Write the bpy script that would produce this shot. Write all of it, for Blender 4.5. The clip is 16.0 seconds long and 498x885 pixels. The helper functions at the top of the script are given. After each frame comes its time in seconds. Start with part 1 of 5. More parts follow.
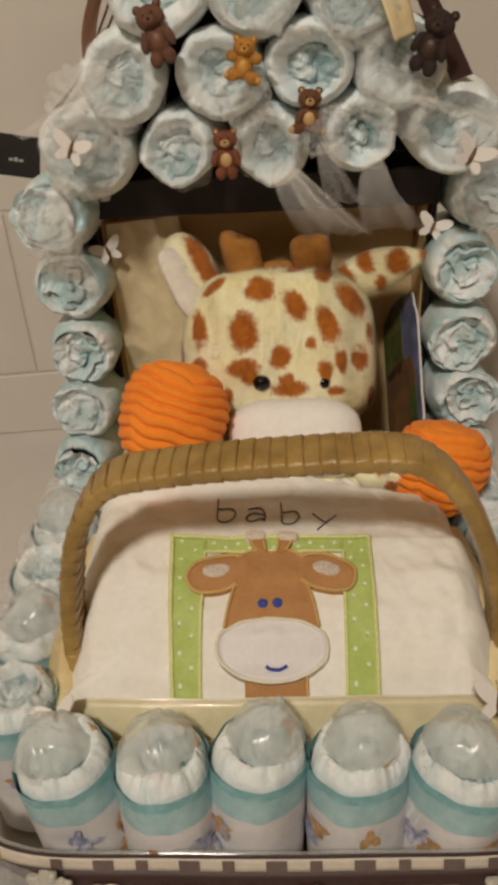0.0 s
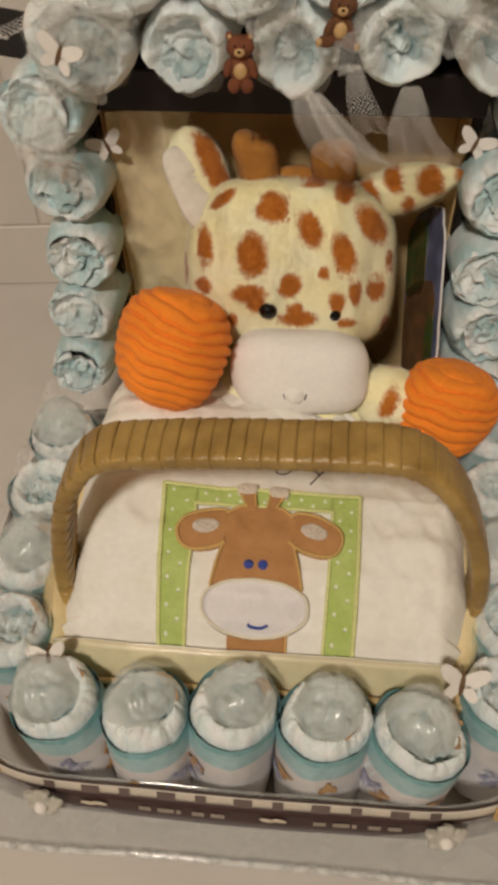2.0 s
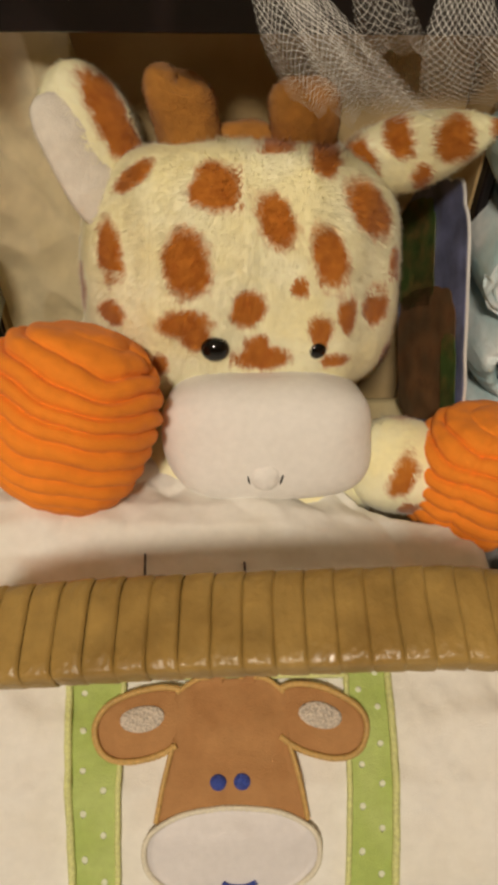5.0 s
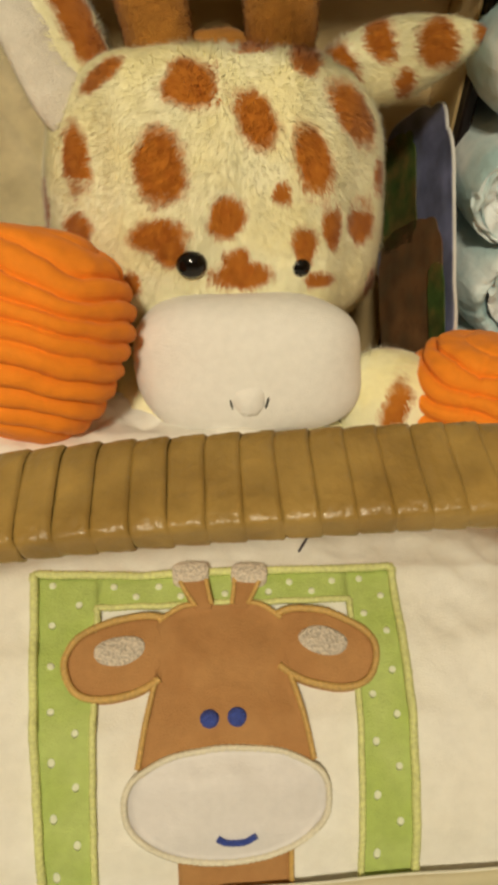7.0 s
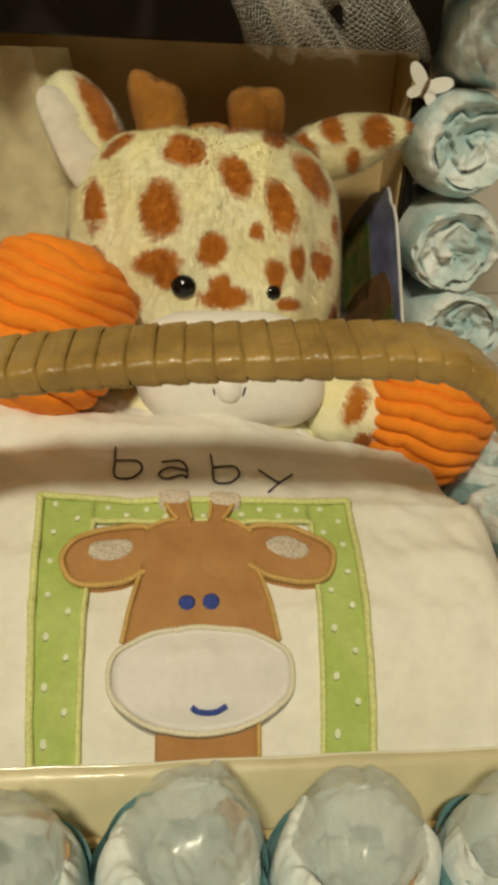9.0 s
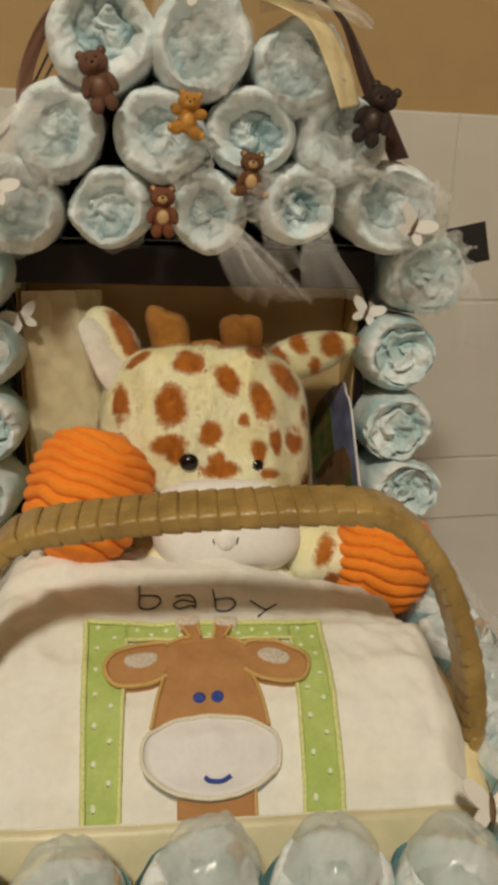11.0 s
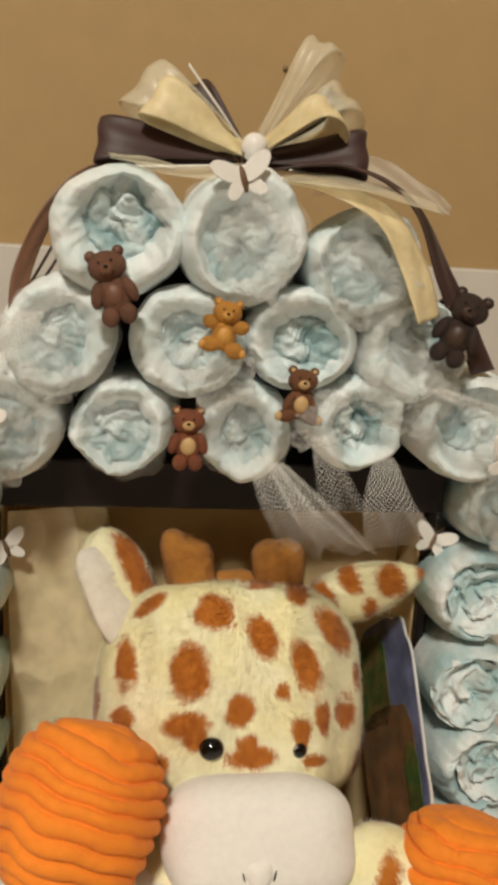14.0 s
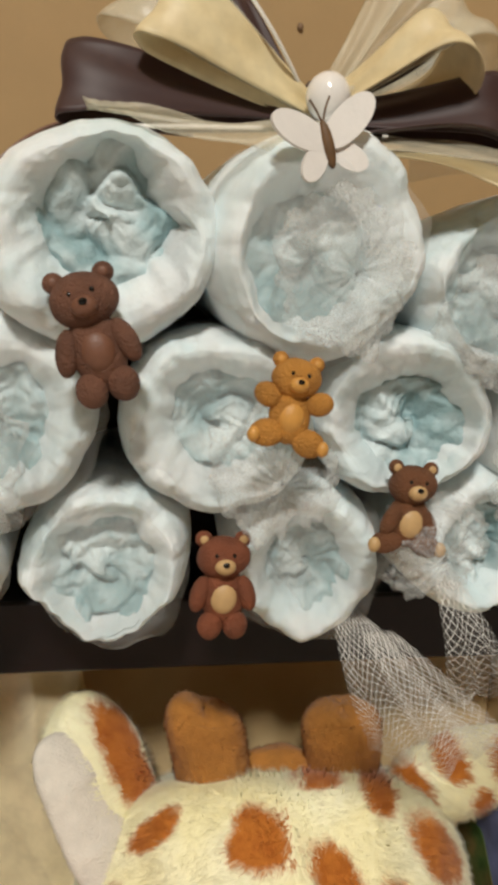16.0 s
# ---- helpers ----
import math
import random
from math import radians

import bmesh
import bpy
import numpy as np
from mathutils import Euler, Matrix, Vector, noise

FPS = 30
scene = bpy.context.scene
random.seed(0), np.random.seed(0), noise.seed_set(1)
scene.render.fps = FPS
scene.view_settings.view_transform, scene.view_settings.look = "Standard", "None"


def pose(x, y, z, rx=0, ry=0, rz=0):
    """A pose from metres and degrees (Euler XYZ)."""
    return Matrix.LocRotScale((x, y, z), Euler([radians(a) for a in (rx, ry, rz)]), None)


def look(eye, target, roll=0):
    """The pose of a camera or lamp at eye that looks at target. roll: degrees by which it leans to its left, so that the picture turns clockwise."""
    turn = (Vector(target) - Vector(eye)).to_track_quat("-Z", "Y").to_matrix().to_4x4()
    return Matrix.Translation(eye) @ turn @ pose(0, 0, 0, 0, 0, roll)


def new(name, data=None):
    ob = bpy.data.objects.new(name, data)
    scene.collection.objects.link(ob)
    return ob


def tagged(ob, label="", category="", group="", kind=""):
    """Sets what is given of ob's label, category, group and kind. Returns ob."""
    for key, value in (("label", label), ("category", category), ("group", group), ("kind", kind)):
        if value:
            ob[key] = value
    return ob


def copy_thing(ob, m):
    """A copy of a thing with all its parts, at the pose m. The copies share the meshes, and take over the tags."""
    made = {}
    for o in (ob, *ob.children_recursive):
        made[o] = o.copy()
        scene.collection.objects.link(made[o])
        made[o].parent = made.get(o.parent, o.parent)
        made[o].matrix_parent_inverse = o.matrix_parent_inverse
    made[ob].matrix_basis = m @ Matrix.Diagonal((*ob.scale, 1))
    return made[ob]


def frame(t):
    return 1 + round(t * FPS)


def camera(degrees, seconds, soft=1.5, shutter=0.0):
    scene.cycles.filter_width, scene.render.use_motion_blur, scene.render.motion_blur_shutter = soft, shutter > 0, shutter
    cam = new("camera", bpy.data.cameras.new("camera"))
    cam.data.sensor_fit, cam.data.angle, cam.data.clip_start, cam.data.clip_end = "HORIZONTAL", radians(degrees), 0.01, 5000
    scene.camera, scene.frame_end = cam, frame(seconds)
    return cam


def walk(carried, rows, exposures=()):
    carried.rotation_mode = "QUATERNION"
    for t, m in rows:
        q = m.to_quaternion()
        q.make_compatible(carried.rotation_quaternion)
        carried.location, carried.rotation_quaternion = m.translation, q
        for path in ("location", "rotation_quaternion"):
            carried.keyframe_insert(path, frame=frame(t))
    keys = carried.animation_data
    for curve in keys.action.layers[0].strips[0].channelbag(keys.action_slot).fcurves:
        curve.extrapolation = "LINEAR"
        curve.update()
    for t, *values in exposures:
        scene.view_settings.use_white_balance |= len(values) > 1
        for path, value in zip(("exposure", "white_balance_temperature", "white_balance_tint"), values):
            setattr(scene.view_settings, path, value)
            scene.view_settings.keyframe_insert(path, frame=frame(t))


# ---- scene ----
cam = camera(35.9, 16.0, soft=4.5)
PATH = [
    (0, (0.019, 0.119, 0.507), (-0.079, 1.812, -0.553), -3.5),
    (0.4, (0.014, 0.158, 0.529), (-0.035, 1.702, -0.741), -2.3),
    (0.5, (0.021, 0.158, 0.548), (-0.043, 1.715, -0.706), -2.4),
    (1, (0.019, 0.159, 0.573), (0.028, 1.672, -0.734), 1.0),
    (1.5, (0.03, 0.177, 0.597), (-0.019, 1.623, -0.784), 0.7),
    (2, (0.033, 0.215, 0.595), (-0.11, 1.517, -0.917), -1.7),
    (2.5, (0.029, 0.244, 0.594), (-0.113, 1.495, -0.961), -1.6),
    (3, (0.03, 0.273, 0.577), (-0.087, 1.537, -0.968), -1.6),
    (3.5, (0.024, 0.317, 0.56), (-0.05, 1.55, -1.013), -0.4),
    (4, (0.023, 0.367, 0.538), (-0.005, 1.623, -1.018), 0.5),
    (4.2, (0.017, 0.393, 0.531), (0.007, 1.602, -1.062), 0.7),
    (6.3, (-0.002, 0.401, 0.412), (0.153, 1.774, -1.035), 2.6),
    (6.5, (-0.003, 0.398, 0.412), (0.135, 1.744, -1.061), 2.0),
    (7, (-0.007, 0.372, 0.412), (0.168, 1.755, -1.022), 3.5),
    (7.5, (-0.005, 0.339, 0.396), (0.172, 1.824, -0.932), 3.8),
    (8, (0.011, 0.305, 0.387), (0.203, 1.891, -0.815), 2.8),
    (8.5, (0.007, 0.287, 0.368), (0.182, 1.911, -0.787), 3.1),
    (8.7, (0.002, 0.277, 0.363), (0.182, 1.934, -0.742), 3.2),
    (10.8, (-0.017, 0.15, 0.407), (0.206, 2.015, -0.282), 2.0),
    (11, (-0.019, 0.145, 0.413), (0.204, 2.024, -0.234), 2.0),
    (11.5, (-0.016, 0.132, 0.443), (0.218, 2.033, -0.131), 1.8),
    (11.8, (-0.014, 0.116, 0.449), (0.201, 2.037, -0.066), 1.7),
    (12, (-0.014, 0.106, 0.454), (0.202, 2.029, -0.049), 2.2),
    (12.5, (-0.008, 0.104, 0.454), (0.137, 2.056, 0.044), 2.6),
    (13, (-0.001, 0.149, 0.467), (0.157, 2.08, -0.029), 2.8),
    (13.5, (-0.008, 0.226, 0.484), (0.186, 2.159, 0.008), 2.3),
    (13.8, (-0.015, 0.267, 0.485), (0.178, 2.202, 0.017), 2.8),
    (14, (-0.03, 0.292, 0.485), (0.183, 2.227, 0.028), 3.0),
    (14.5, (-0.058, 0.342, 0.491), (0.162, 2.283, 0.059), 3.3),
    (14.8, (-0.076, 0.372, 0.49), (0.194, 2.307, 0.061), 3.8),
    (15, (-0.092, 0.395, 0.492), (0.273, 2.314, 0.063), 3.7),
    (15.5, (-0.069, 0.434, 0.493), (0.253, 2.358, 0.048), 3.1),
    (16, (-0.052, 0.469, 0.488), (0.282, 2.395, 0.063), 2.7),
]
EXPOSURES = [(0, -0.32, 6380, 13), (4.2, -0.30, 6480, 14), (6.5, -0.14, 7150, 4), (7.3, -0.12, 7100, 2), (8.7, -0.20, 7050, -3), (11.0, -0.28, 6480, 6), (13.0, -0.08, 6250, 8), (15.0, 0.08, 6050, 8), (16.0, 0.08, 5800, 9)]
walk(cam, [(t, look(eye, target, roll)) for t, eye, target, roll in PATH], EXPOSURES)

# ---- world and lights ----
world = bpy.data.worlds.new("world")
scene.world = world
world.use_nodes = True
world.node_tree.nodes["Background"].inputs[0].default_value = (1.0, 0.86, 0.68, 1)
world.node_tree.nodes["Background"].inputs[1].default_value = 0.085


def lamp(name, place, target, size, watts, colour):
    light = bpy.data.lights.new(name, "AREA")
    light.shape, light.size, light.energy, light.color = "DISK", size, watts, colour
    ob = new(name, light)
    ob.matrix_world = look(place, target)
    return ob


lamp("ceiling_light", (-0.40, -1.10, 2.35), (0.0, 0.6, 0.2), 0.32, 55.0, (1.0, 0.895, 0.735))

# ---- materials ----


def mat(name, colour, rough=0.6, vary=0.08, scale=60.0, bump=0.0, fine=400.0, metal=0.0, sheen=0.0, coat=0.0, spec=0.5, sss=0.0, second=None, mix_scale=12.0, space="Object", per=0.0):
    """Principled surface with two scales of colour variation and a fine relief."""
    m = bpy.data.materials.new(name)
    m.use_nodes = True
    nt = m.node_tree
    b = nt.nodes["Principled BSDF"]
    tc = nt.nodes.new("ShaderNodeTexCoord")
    n1 = nt.nodes.new("ShaderNodeTexNoise")
    n1.inputs["Scale"].default_value, n1.inputs["Detail"].default_value = scale, 5
    n2 = nt.nodes.new("ShaderNodeTexNoise")
    n2.inputs["Scale"].default_value, n2.inputs["Detail"].default_value = mix_scale, 3
    nt.links.new(tc.outputs[space], n1.inputs["Vector"])
    nt.links.new(tc.outputs[space], n2.inputs["Vector"])
    ramp = nt.nodes.new("ShaderNodeMapRange")
    ramp.inputs["From Min"].default_value, ramp.inputs["From Max"].default_value = 0.3, 0.7
    ramp.inputs["To Min"].default_value, ramp.inputs["To Max"].default_value = 1 - vary, 1 + vary
    nt.links.new(n1.outputs["Fac"], ramp.inputs["Value"])
    mixc = nt.nodes.new("ShaderNodeMix")
    mixc.data_type = "RGBA"
    other = second if second else tuple(c * (1 - vary) for c in colour)
    mixc.inputs["A"].default_value, mixc.inputs["B"].default_value = (*colour, 1), (*other, 1)
    r2 = nt.nodes.new("ShaderNodeMapRange")
    r2.inputs["From Min"].default_value, r2.inputs["From Max"].default_value = 0.4, 0.62
    nt.links.new(n2.outputs["Fac"], r2.inputs["Value"])
    nt.links.new(r2.outputs["Result"], mixc.inputs["Factor"])
    mul = nt.nodes.new("ShaderNodeVectorMath")
    mul.operation = "SCALE"
    nt.links.new(mixc.outputs["Result"], mul.inputs[0])
    if per:
        info = nt.nodes.new("ShaderNodeObjectInfo")
        r3 = nt.nodes.new("ShaderNodeMapRange")
        r3.inputs["To Min"].default_value, r3.inputs["To Max"].default_value = 1 - per, 1 + per
        nt.links.new(info.outputs["Random"], r3.inputs["Value"])
        mm = nt.nodes.new("ShaderNodeMath")
        mm.operation = "MULTIPLY"
        nt.links.new(ramp.outputs["Result"], mm.inputs[0])
        nt.links.new(r3.outputs["Result"], mm.inputs[1])
        nt.links.new(mm.outputs[0], mul.inputs["Scale"])
    else:
        nt.links.new(ramp.outputs["Result"], mul.inputs["Scale"])
    nt.links.new(mul.outputs["Vector"], b.inputs["Base Color"])
    b.inputs["Roughness"].default_value, b.inputs["Metallic"].default_value = rough, metal
    b.inputs["Sheen Weight"].default_value, b.inputs["Coat Weight"].default_value = sheen, coat
    b.inputs["Specular IOR Level"].default_value = spec
    if sss:
        b.inputs["Subsurface Weight"].default_value = sss
        b.inputs["Subsurface Radius"].default_value = (1.0, 0.9, 0.8)
        b.inputs["Subsurface Scale"].default_value = 0.004
    if bump:
        n3 = nt.nodes.new("ShaderNodeTexNoise")
        n3.inputs["Scale"].default_value, n3.inputs["Detail"].default_value = fine, 4
        nt.links.new(tc.outputs[space], n3.inputs["Vector"])
        bp = nt.nodes.new("ShaderNodeBump")
        bp.inputs["Strength"].default_value, bp.inputs["Distance"].default_value = bump, 0.002
        nt.links.new(n3.outputs["Fac"], bp.inputs["Height"])
        nt.links.new(bp.outputs["Normal"], b.inputs["Normal"])
    return m


def sheer(name, colour, cover, scale=2200.0, rough=0.7, gloss=0.0, net=False):
    """Net or film: lets part of the light straight through, thread by thread."""
    m = bpy.data.materials.new(name)
    m.use_nodes = True
    nt = m.node_tree
    b = nt.nodes["Principled BSDF"]
    b.inputs["Base Color"].default_value, b.inputs["Roughness"].default_value = (*colour, 1), rough
    b.inputs["Specular IOR Level"].default_value = gloss
    tr = nt.nodes.new("ShaderNodeBsdfTransparent")
    mix = nt.nodes.new("ShaderNodeMixShader")
    tc = nt.nodes.new("ShaderNodeTexCoord")
    v = nt.nodes.new("ShaderNodeTexVoronoi")
    v.feature = "DISTANCE_TO_EDGE"
    v.inputs["Scale"].default_value = scale
    n = nt.nodes.new("ShaderNodeTexNoise")
    n.inputs["Scale"].default_value = 70
    nt.links.new(tc.outputs["Object"], v.inputs["Vector"])
    nt.links.new(tc.outputs["Object"], n.inputs["Vector"])
    r = nt.nodes.new("ShaderNodeMapRange")
    r.inputs["From Min"].default_value, r.inputs["From Max"].default_value = 0.05, 0.3
    r.inputs["To Min"].default_value, r.inputs["To Max"].default_value = min(1.0, cover * 1.7), cover * 0.55
    if net:
        r.inputs["From Min"].default_value, r.inputs["From Max"].default_value = 0.03, 0.10
        r.inputs["To Min"].default_value, r.inputs["To Max"].default_value = cover * 1.9, cover * 0.6
    nt.links.new(v.outputs["Distance"], r.inputs["Value"])
    r2 = nt.nodes.new("ShaderNodeMapRange")
    r2.inputs["To Min"].default_value, r2.inputs["To Max"].default_value = 0.6, 1.35
    nt.links.new(n.outputs["Fac"], r2.inputs["Value"])
    mm = nt.nodes.new("ShaderNodeMath")
    mm.operation, mm.use_clamp = "MULTIPLY", True
    nt.links.new(r.outputs["Result"], mm.inputs[0])
    nt.links.new(r2.outputs["Result"], mm.inputs[1])
    nt.links.new(mm.outputs[0], mix.inputs["Fac"])
    nt.links.new(tr.outputs[0], mix.inputs[1])
    nt.links.new(b.outputs[0], mix.inputs[2])
    nt.links.new(mix.outputs[0], nt.nodes["Material Output"].inputs["Surface"])
    return m


M_PAINT = mat("tan_paint", (0.43, 0.287, 0.130), 0.75, 0.03, 30, 0.12, 220, mix_scale=2)
M_TILE = mat("white_tile", (0.66, 0.62, 0.56), 0.22, 0.03, 14, 0.03, 60, mix_scale=4, per=0.02)
M_GROUT = mat("grout", (0.60, 0.56, 0.505), 0.9, 0.06, 200, 0.3, 600)
M_FLOOR = mat("pale_floor", (0.60, 0.57, 0.53), 0.28, 0.05, 9, 0.04, 120, mix_scale=3)
M_CEIL = mat("ceiling_paint", (0.72, 0.66, 0.56), 0.9, 0.02, 20)
M_WHITE = mat("white_nonwoven", (0.80, 0.84, 0.845), 0.8, 0.05, 120, 0.35, 320, sss=0.25, sheen=0.05, second=(0.68, 0.79, 0.81), mix_scale=38)
M_AQFILM = mat("aqua_film_cover", (0.42, 0.60, 0.63), 0.38, 0.08, 130, 0.25, 400, second=(0.76, 0.80, 0.80), mix_scale=26)
M_CURL = mat("white_curled_lining", (0.80, 0.85, 0.86), 0.75, 0.08, 120, 0.4, 420, second=(0.46, 0.62, 0.64), mix_scale=30, sss=0.2)
M_AQUA = mat("aqua_lining", (0.30, 0.435, 0.455), 0.75, 0.14, 160, 0.5, 420, second=(0.64, 0.725, 0.735), mix_scale=60)
M_TEAL = mat("teal_edge", (0.20, 0.42, 0.45), 0.6, 0.12, 160, 0.3, 700, second=(0.30, 0.52, 0.55), mix_scale=60)
M_PALE = mat("pale_aqua_film", (0.31, 0.50, 0.53), 0.45, 0.08, 130, 0.25, 500, second=(0.40, 0.58, 0.61), mix_scale=40)
M_FILM = mat("printed_film", (0.70, 0.68, 0.68), 0.4, 0.05, 120, 0.2, 500, second=(0.64, 0.63, 0.65), mix_scale=50)
M_PRINTB = mat("blue_grey_print", (0.30, 0.31, 0.47), 0.45, 0.3, 300, second=(0.50, 0.52, 0.58), mix_scale=150)
M_PRINTT = mat("tan_print", (0.58, 0.36, 0.16), 0.45, 0.3, 300, second=(0.38, 0.22, 0.12), mix_scale=150)
M_TULLE = sheer("white_tulle", (0.95, 0.97, 0.96), 0.11)
M_PUFF = sheer("bunched_tulle", (0.70, 0.76, 0.75), 0.36, 2600, 0.24, 0.7)
M_TULLE2 = sheer("loose_tulle", (0.88, 0.87, 0.83), 0.055, 1600)
M_THREAD = mat("white_net_thread", (0.80, 0.79, 0.75), 0.6, 0.05, 200)
M_ORGANZA = sheer("cream_organza", (0.82, 0.76, 0.58), 0.24, 3200, 0.35, 0.6)
M_BROWN = mat("brown_satin", (0.040, 0.015, 0.013), 0.55, 0.06, 200, 0.02, 2500, sheen=0.1)
M_BRONZE = mat("bronze_satin", (0.17, 0.082, 0.048), 0.38, 0.08, 200, 0.02, 2500)
M_CREAM = mat("cream_satin", (0.74, 0.63, 0.38), 0.50, 0.08, 160, 0.05, 1800, sheen=0.1, second=(0.66, 0.54, 0.30), mix_scale=70)
M_BEAD = mat("black_bead", (0.004, 0.004, 0.004), 0.10, 0.05, 50, coat=0.2, spec=0.4)
M_PEARL = mat("pearl", (0.86, 0.83, 0.79), 0.12, 0.02, 50, coat=1.0)
M_BOXDARK = mat("dark_brown_card", (0.011, 0.006, 0.006), 0.40, 0.15, 80, 0.1, 300, spec=0.3)
M_BOXTAN = mat("tan_card", (0.64, 0.48, 0.26), 0.5, 0.06, 40, 0.1, 200, second=(0.54, 0.39, 0.19), mix_scale=14)
M_CLEAR = sheer("clear_plastic", (0.74, 0.76, 0.74), 0.20, 4000, 0.10, 1.0)
M_WRAP = sheer("clear_wrap", (0.88, 0.90, 0.90), 0.13, 90, 0.07, 1.0)
M_COVER = mat("ivory_fleece", (0.89, 0.875, 0.82), 0.95, 0.03, 220, 0.30, 1500, sheen=0.1, second=(0.86, 0.835, 0.76), mix_scale=30)
M_SHEET = mat("cream_sheet", (0.74, 0.62, 0.36), 0.55, 0.06, 120, 0.25, 500, second=(0.66, 0.53, 0.28), mix_scale=25)
M_SATIN = mat("cream_satin_strip", (0.66, 0.60, 0.40), 0.42, 0.08, 60, 0.15, 300, coat=0.15, second=(0.58, 0.52, 0.34), mix_scale=14)
M_RIM = mat("shiny_clear_rim", (0.80, 0.78, 0.66), 0.08, 0.05, 60, coat=1.0)
M_GREEN = mat("green_cotton", (0.46, 0.59, 0.16), 0.85, 0.06, 250, 0.5, 1500, second=(0.52, 0.64, 0.21), mix_scale=40)
M_LIME = mat("lime_stitching", (0.76, 0.79, 0.34), 0.5, 0.15, 700, 0.35, 1600)
M_DOT = mat("white_dot", (0.78, 0.83, 0.62), 0.85, 0.05, 300)
M_APBROWN = mat("caramel_felt", (0.49, 0.255, 0.100), 0.9, 0.05, 300, 0.4, 1500, second=(0.45, 0.225, 0.085), mix_scale=60)
M_STITCH = mat("gold_stitching", (0.66, 0.42, 0.14), 0.45, 0.18, 800, 0.35, 1600)
M_IVSTITCH = mat("ivory_stitching", (0.82, 0.77, 0.62), 0.55, 0.1, 800, 0.35, 1600)
M_LILAC = mat("lilac_white_satin", (0.76, 0.735, 0.735), 0.5, 0.03, 300, 0.2, 1300)
M_NET = mat("white_net_patch", (0.78, 0.69, 0.58), 0.8, 0.3, 900, 0.8, 900)
M_BLUE = mat("blue_thread", (0.040, 0.080, 0.40), 0.4, 0.2, 900, 0.6, 1500)
M_INK = mat("dark_thread", (0.035, 0.022, 0.035), 0.7, 0.2, 900, 0.4, 1500)
M_HANDLE = mat("golden_brown_leatherette", (0.40, 0.260, 0.077), 0.36, 0.14, 90, 0.40, 230, second=(0.30, 0.185, 0.050), mix_scale=30, coat=0.30)
M_ORANGE = mat("orange_corduroy", (0.98, 0.285, 0.020), 0.85, 0.05, 200, 0.3, 1600, sheen=0.06)
M_SNOUT = mat("ivory_velour", (0.93, 0.91, 0.87), 0.9, 0.03, 250, 0.3, 1300, sheen=0.1)
M_HORN = mat("rust_velour", (0.44, 0.185, 0.03), 0.9, 0.12, 150, 0.5, 1200, sheen=0.1)
M_PINKEAR = mat("pale_ear_velour", (0.86, 0.80, 0.70), 0.9, 0.05, 200, 0.5, 1200, sheen=0.1)
M_WOODW = mat("white_painted_wood", (0.80, 0.77, 0.73), 0.55, 0.03, 150, 0.1, 500)
M_WOODB = mat("brown_body", (0.15, 0.08, 0.03), 0.6, 0.2, 300)
M_NAIL = mat("dull_nail", (0.24, 0.15, 0.08), 0.6, 0.1, 300)
M_GOLD = mat("gold_satin", (0.48, 0.33, 0.13), 0.3, 0.1, 300, 0.1, 700)
M_BLACKCARD = mat("black_card", (0.012, 0.010, 0.010), 0.5, 0.1, 100)
M_GREYBAR = mat("grey_print", (0.42, 0.40, 0.37), 0.6, 0.1, 300)


def plush():
    """Fur that is pale yellow with rust spots; the spots are woven into the cloth."""
    m = mat("spotted_plush", (0.99, 0.95, 0.68), 0.92, 0.04, 260, 0.15, 1200, sheen=0.3, second=(0.97, 0.90, 0.56), mix_scale=30)
    nt = m.node_tree
    b = nt.nodes["Principled BSDF"]
    src = b.inputs["Base Color"].links[0].from_socket
    at = nt.nodes.new("ShaderNodeAttribute")
    at.attribute_name = "spot"
    n = nt.nodes.new("ShaderNodeTexNoise")
    n.inputs["Scale"].default_value = 300
    tc = nt.nodes.new("ShaderNodeTexCoord")
    nt.links.new(tc.outputs["Object"], n.inputs["Vector"])
    add = nt.nodes.new("ShaderNodeMath")
    add.operation = "MULTIPLY_ADD"
    add.inputs[1].default_value, add.inputs[2].default_value = 0.3, -0.15
    nt.links.new(n.outputs["Fac"], add.inputs[0])
    sm = nt.nodes.new("ShaderNodeMath")
    nt.links.new(at.outputs["Fac"], sm.inputs[0])
    nt.links.new(add.outputs[0], sm.inputs[1])
    r = nt.nodes.new("ShaderNodeMapRange")
    r.interpolation_type = "SMOOTHSTEP"
    r.inputs["From Min"].default_value, r.inputs["From Max"].default_value = 0.14, 0.58
    nt.links.new(sm.outputs[0], r.inputs["Value"])
    mx = nt.nodes.new("ShaderNodeMix")
    mx.data_type = "RGBA"
    fib = nt.nodes.new("ShaderNodeTexNoise")
    fib.inputs["Scale"].default_value, fib.inputs["Detail"].default_value = 170, 3
    nt.links.new(tc.outputs["Object"], fib.inputs["Vector"])
    fr = nt.nodes.new("ShaderNodeMapRange")
    fr.inputs["From Min"].default_value, fr.inputs["From Max"].default_value = 0.30, 0.72
    nt.links.new(fib.outputs["Fac"], fr.inputs["Value"])
    rust = nt.nodes.new("ShaderNodeMix")
    rust.data_type = "RGBA"
    rust.inputs["A"].default_value, rust.inputs["B"].default_value = (0.43, 0.120, 0.007, 1), (0.57, 0.195, 0.018, 1)
    nt.links.new(fr.outputs["Result"], rust.inputs["Factor"])
    nt.links.new(rust.outputs["Result"], mx.inputs["B"])
    nt.links.new(src, mx.inputs["A"])
    nt.links.new(r.outputs["Result"], mx.inputs["Factor"])
    nt.links.new(mx.outputs["Result"], b.inputs["Base Color"])
    return m


M_PLUSH = plush()

# ---- building helpers ----


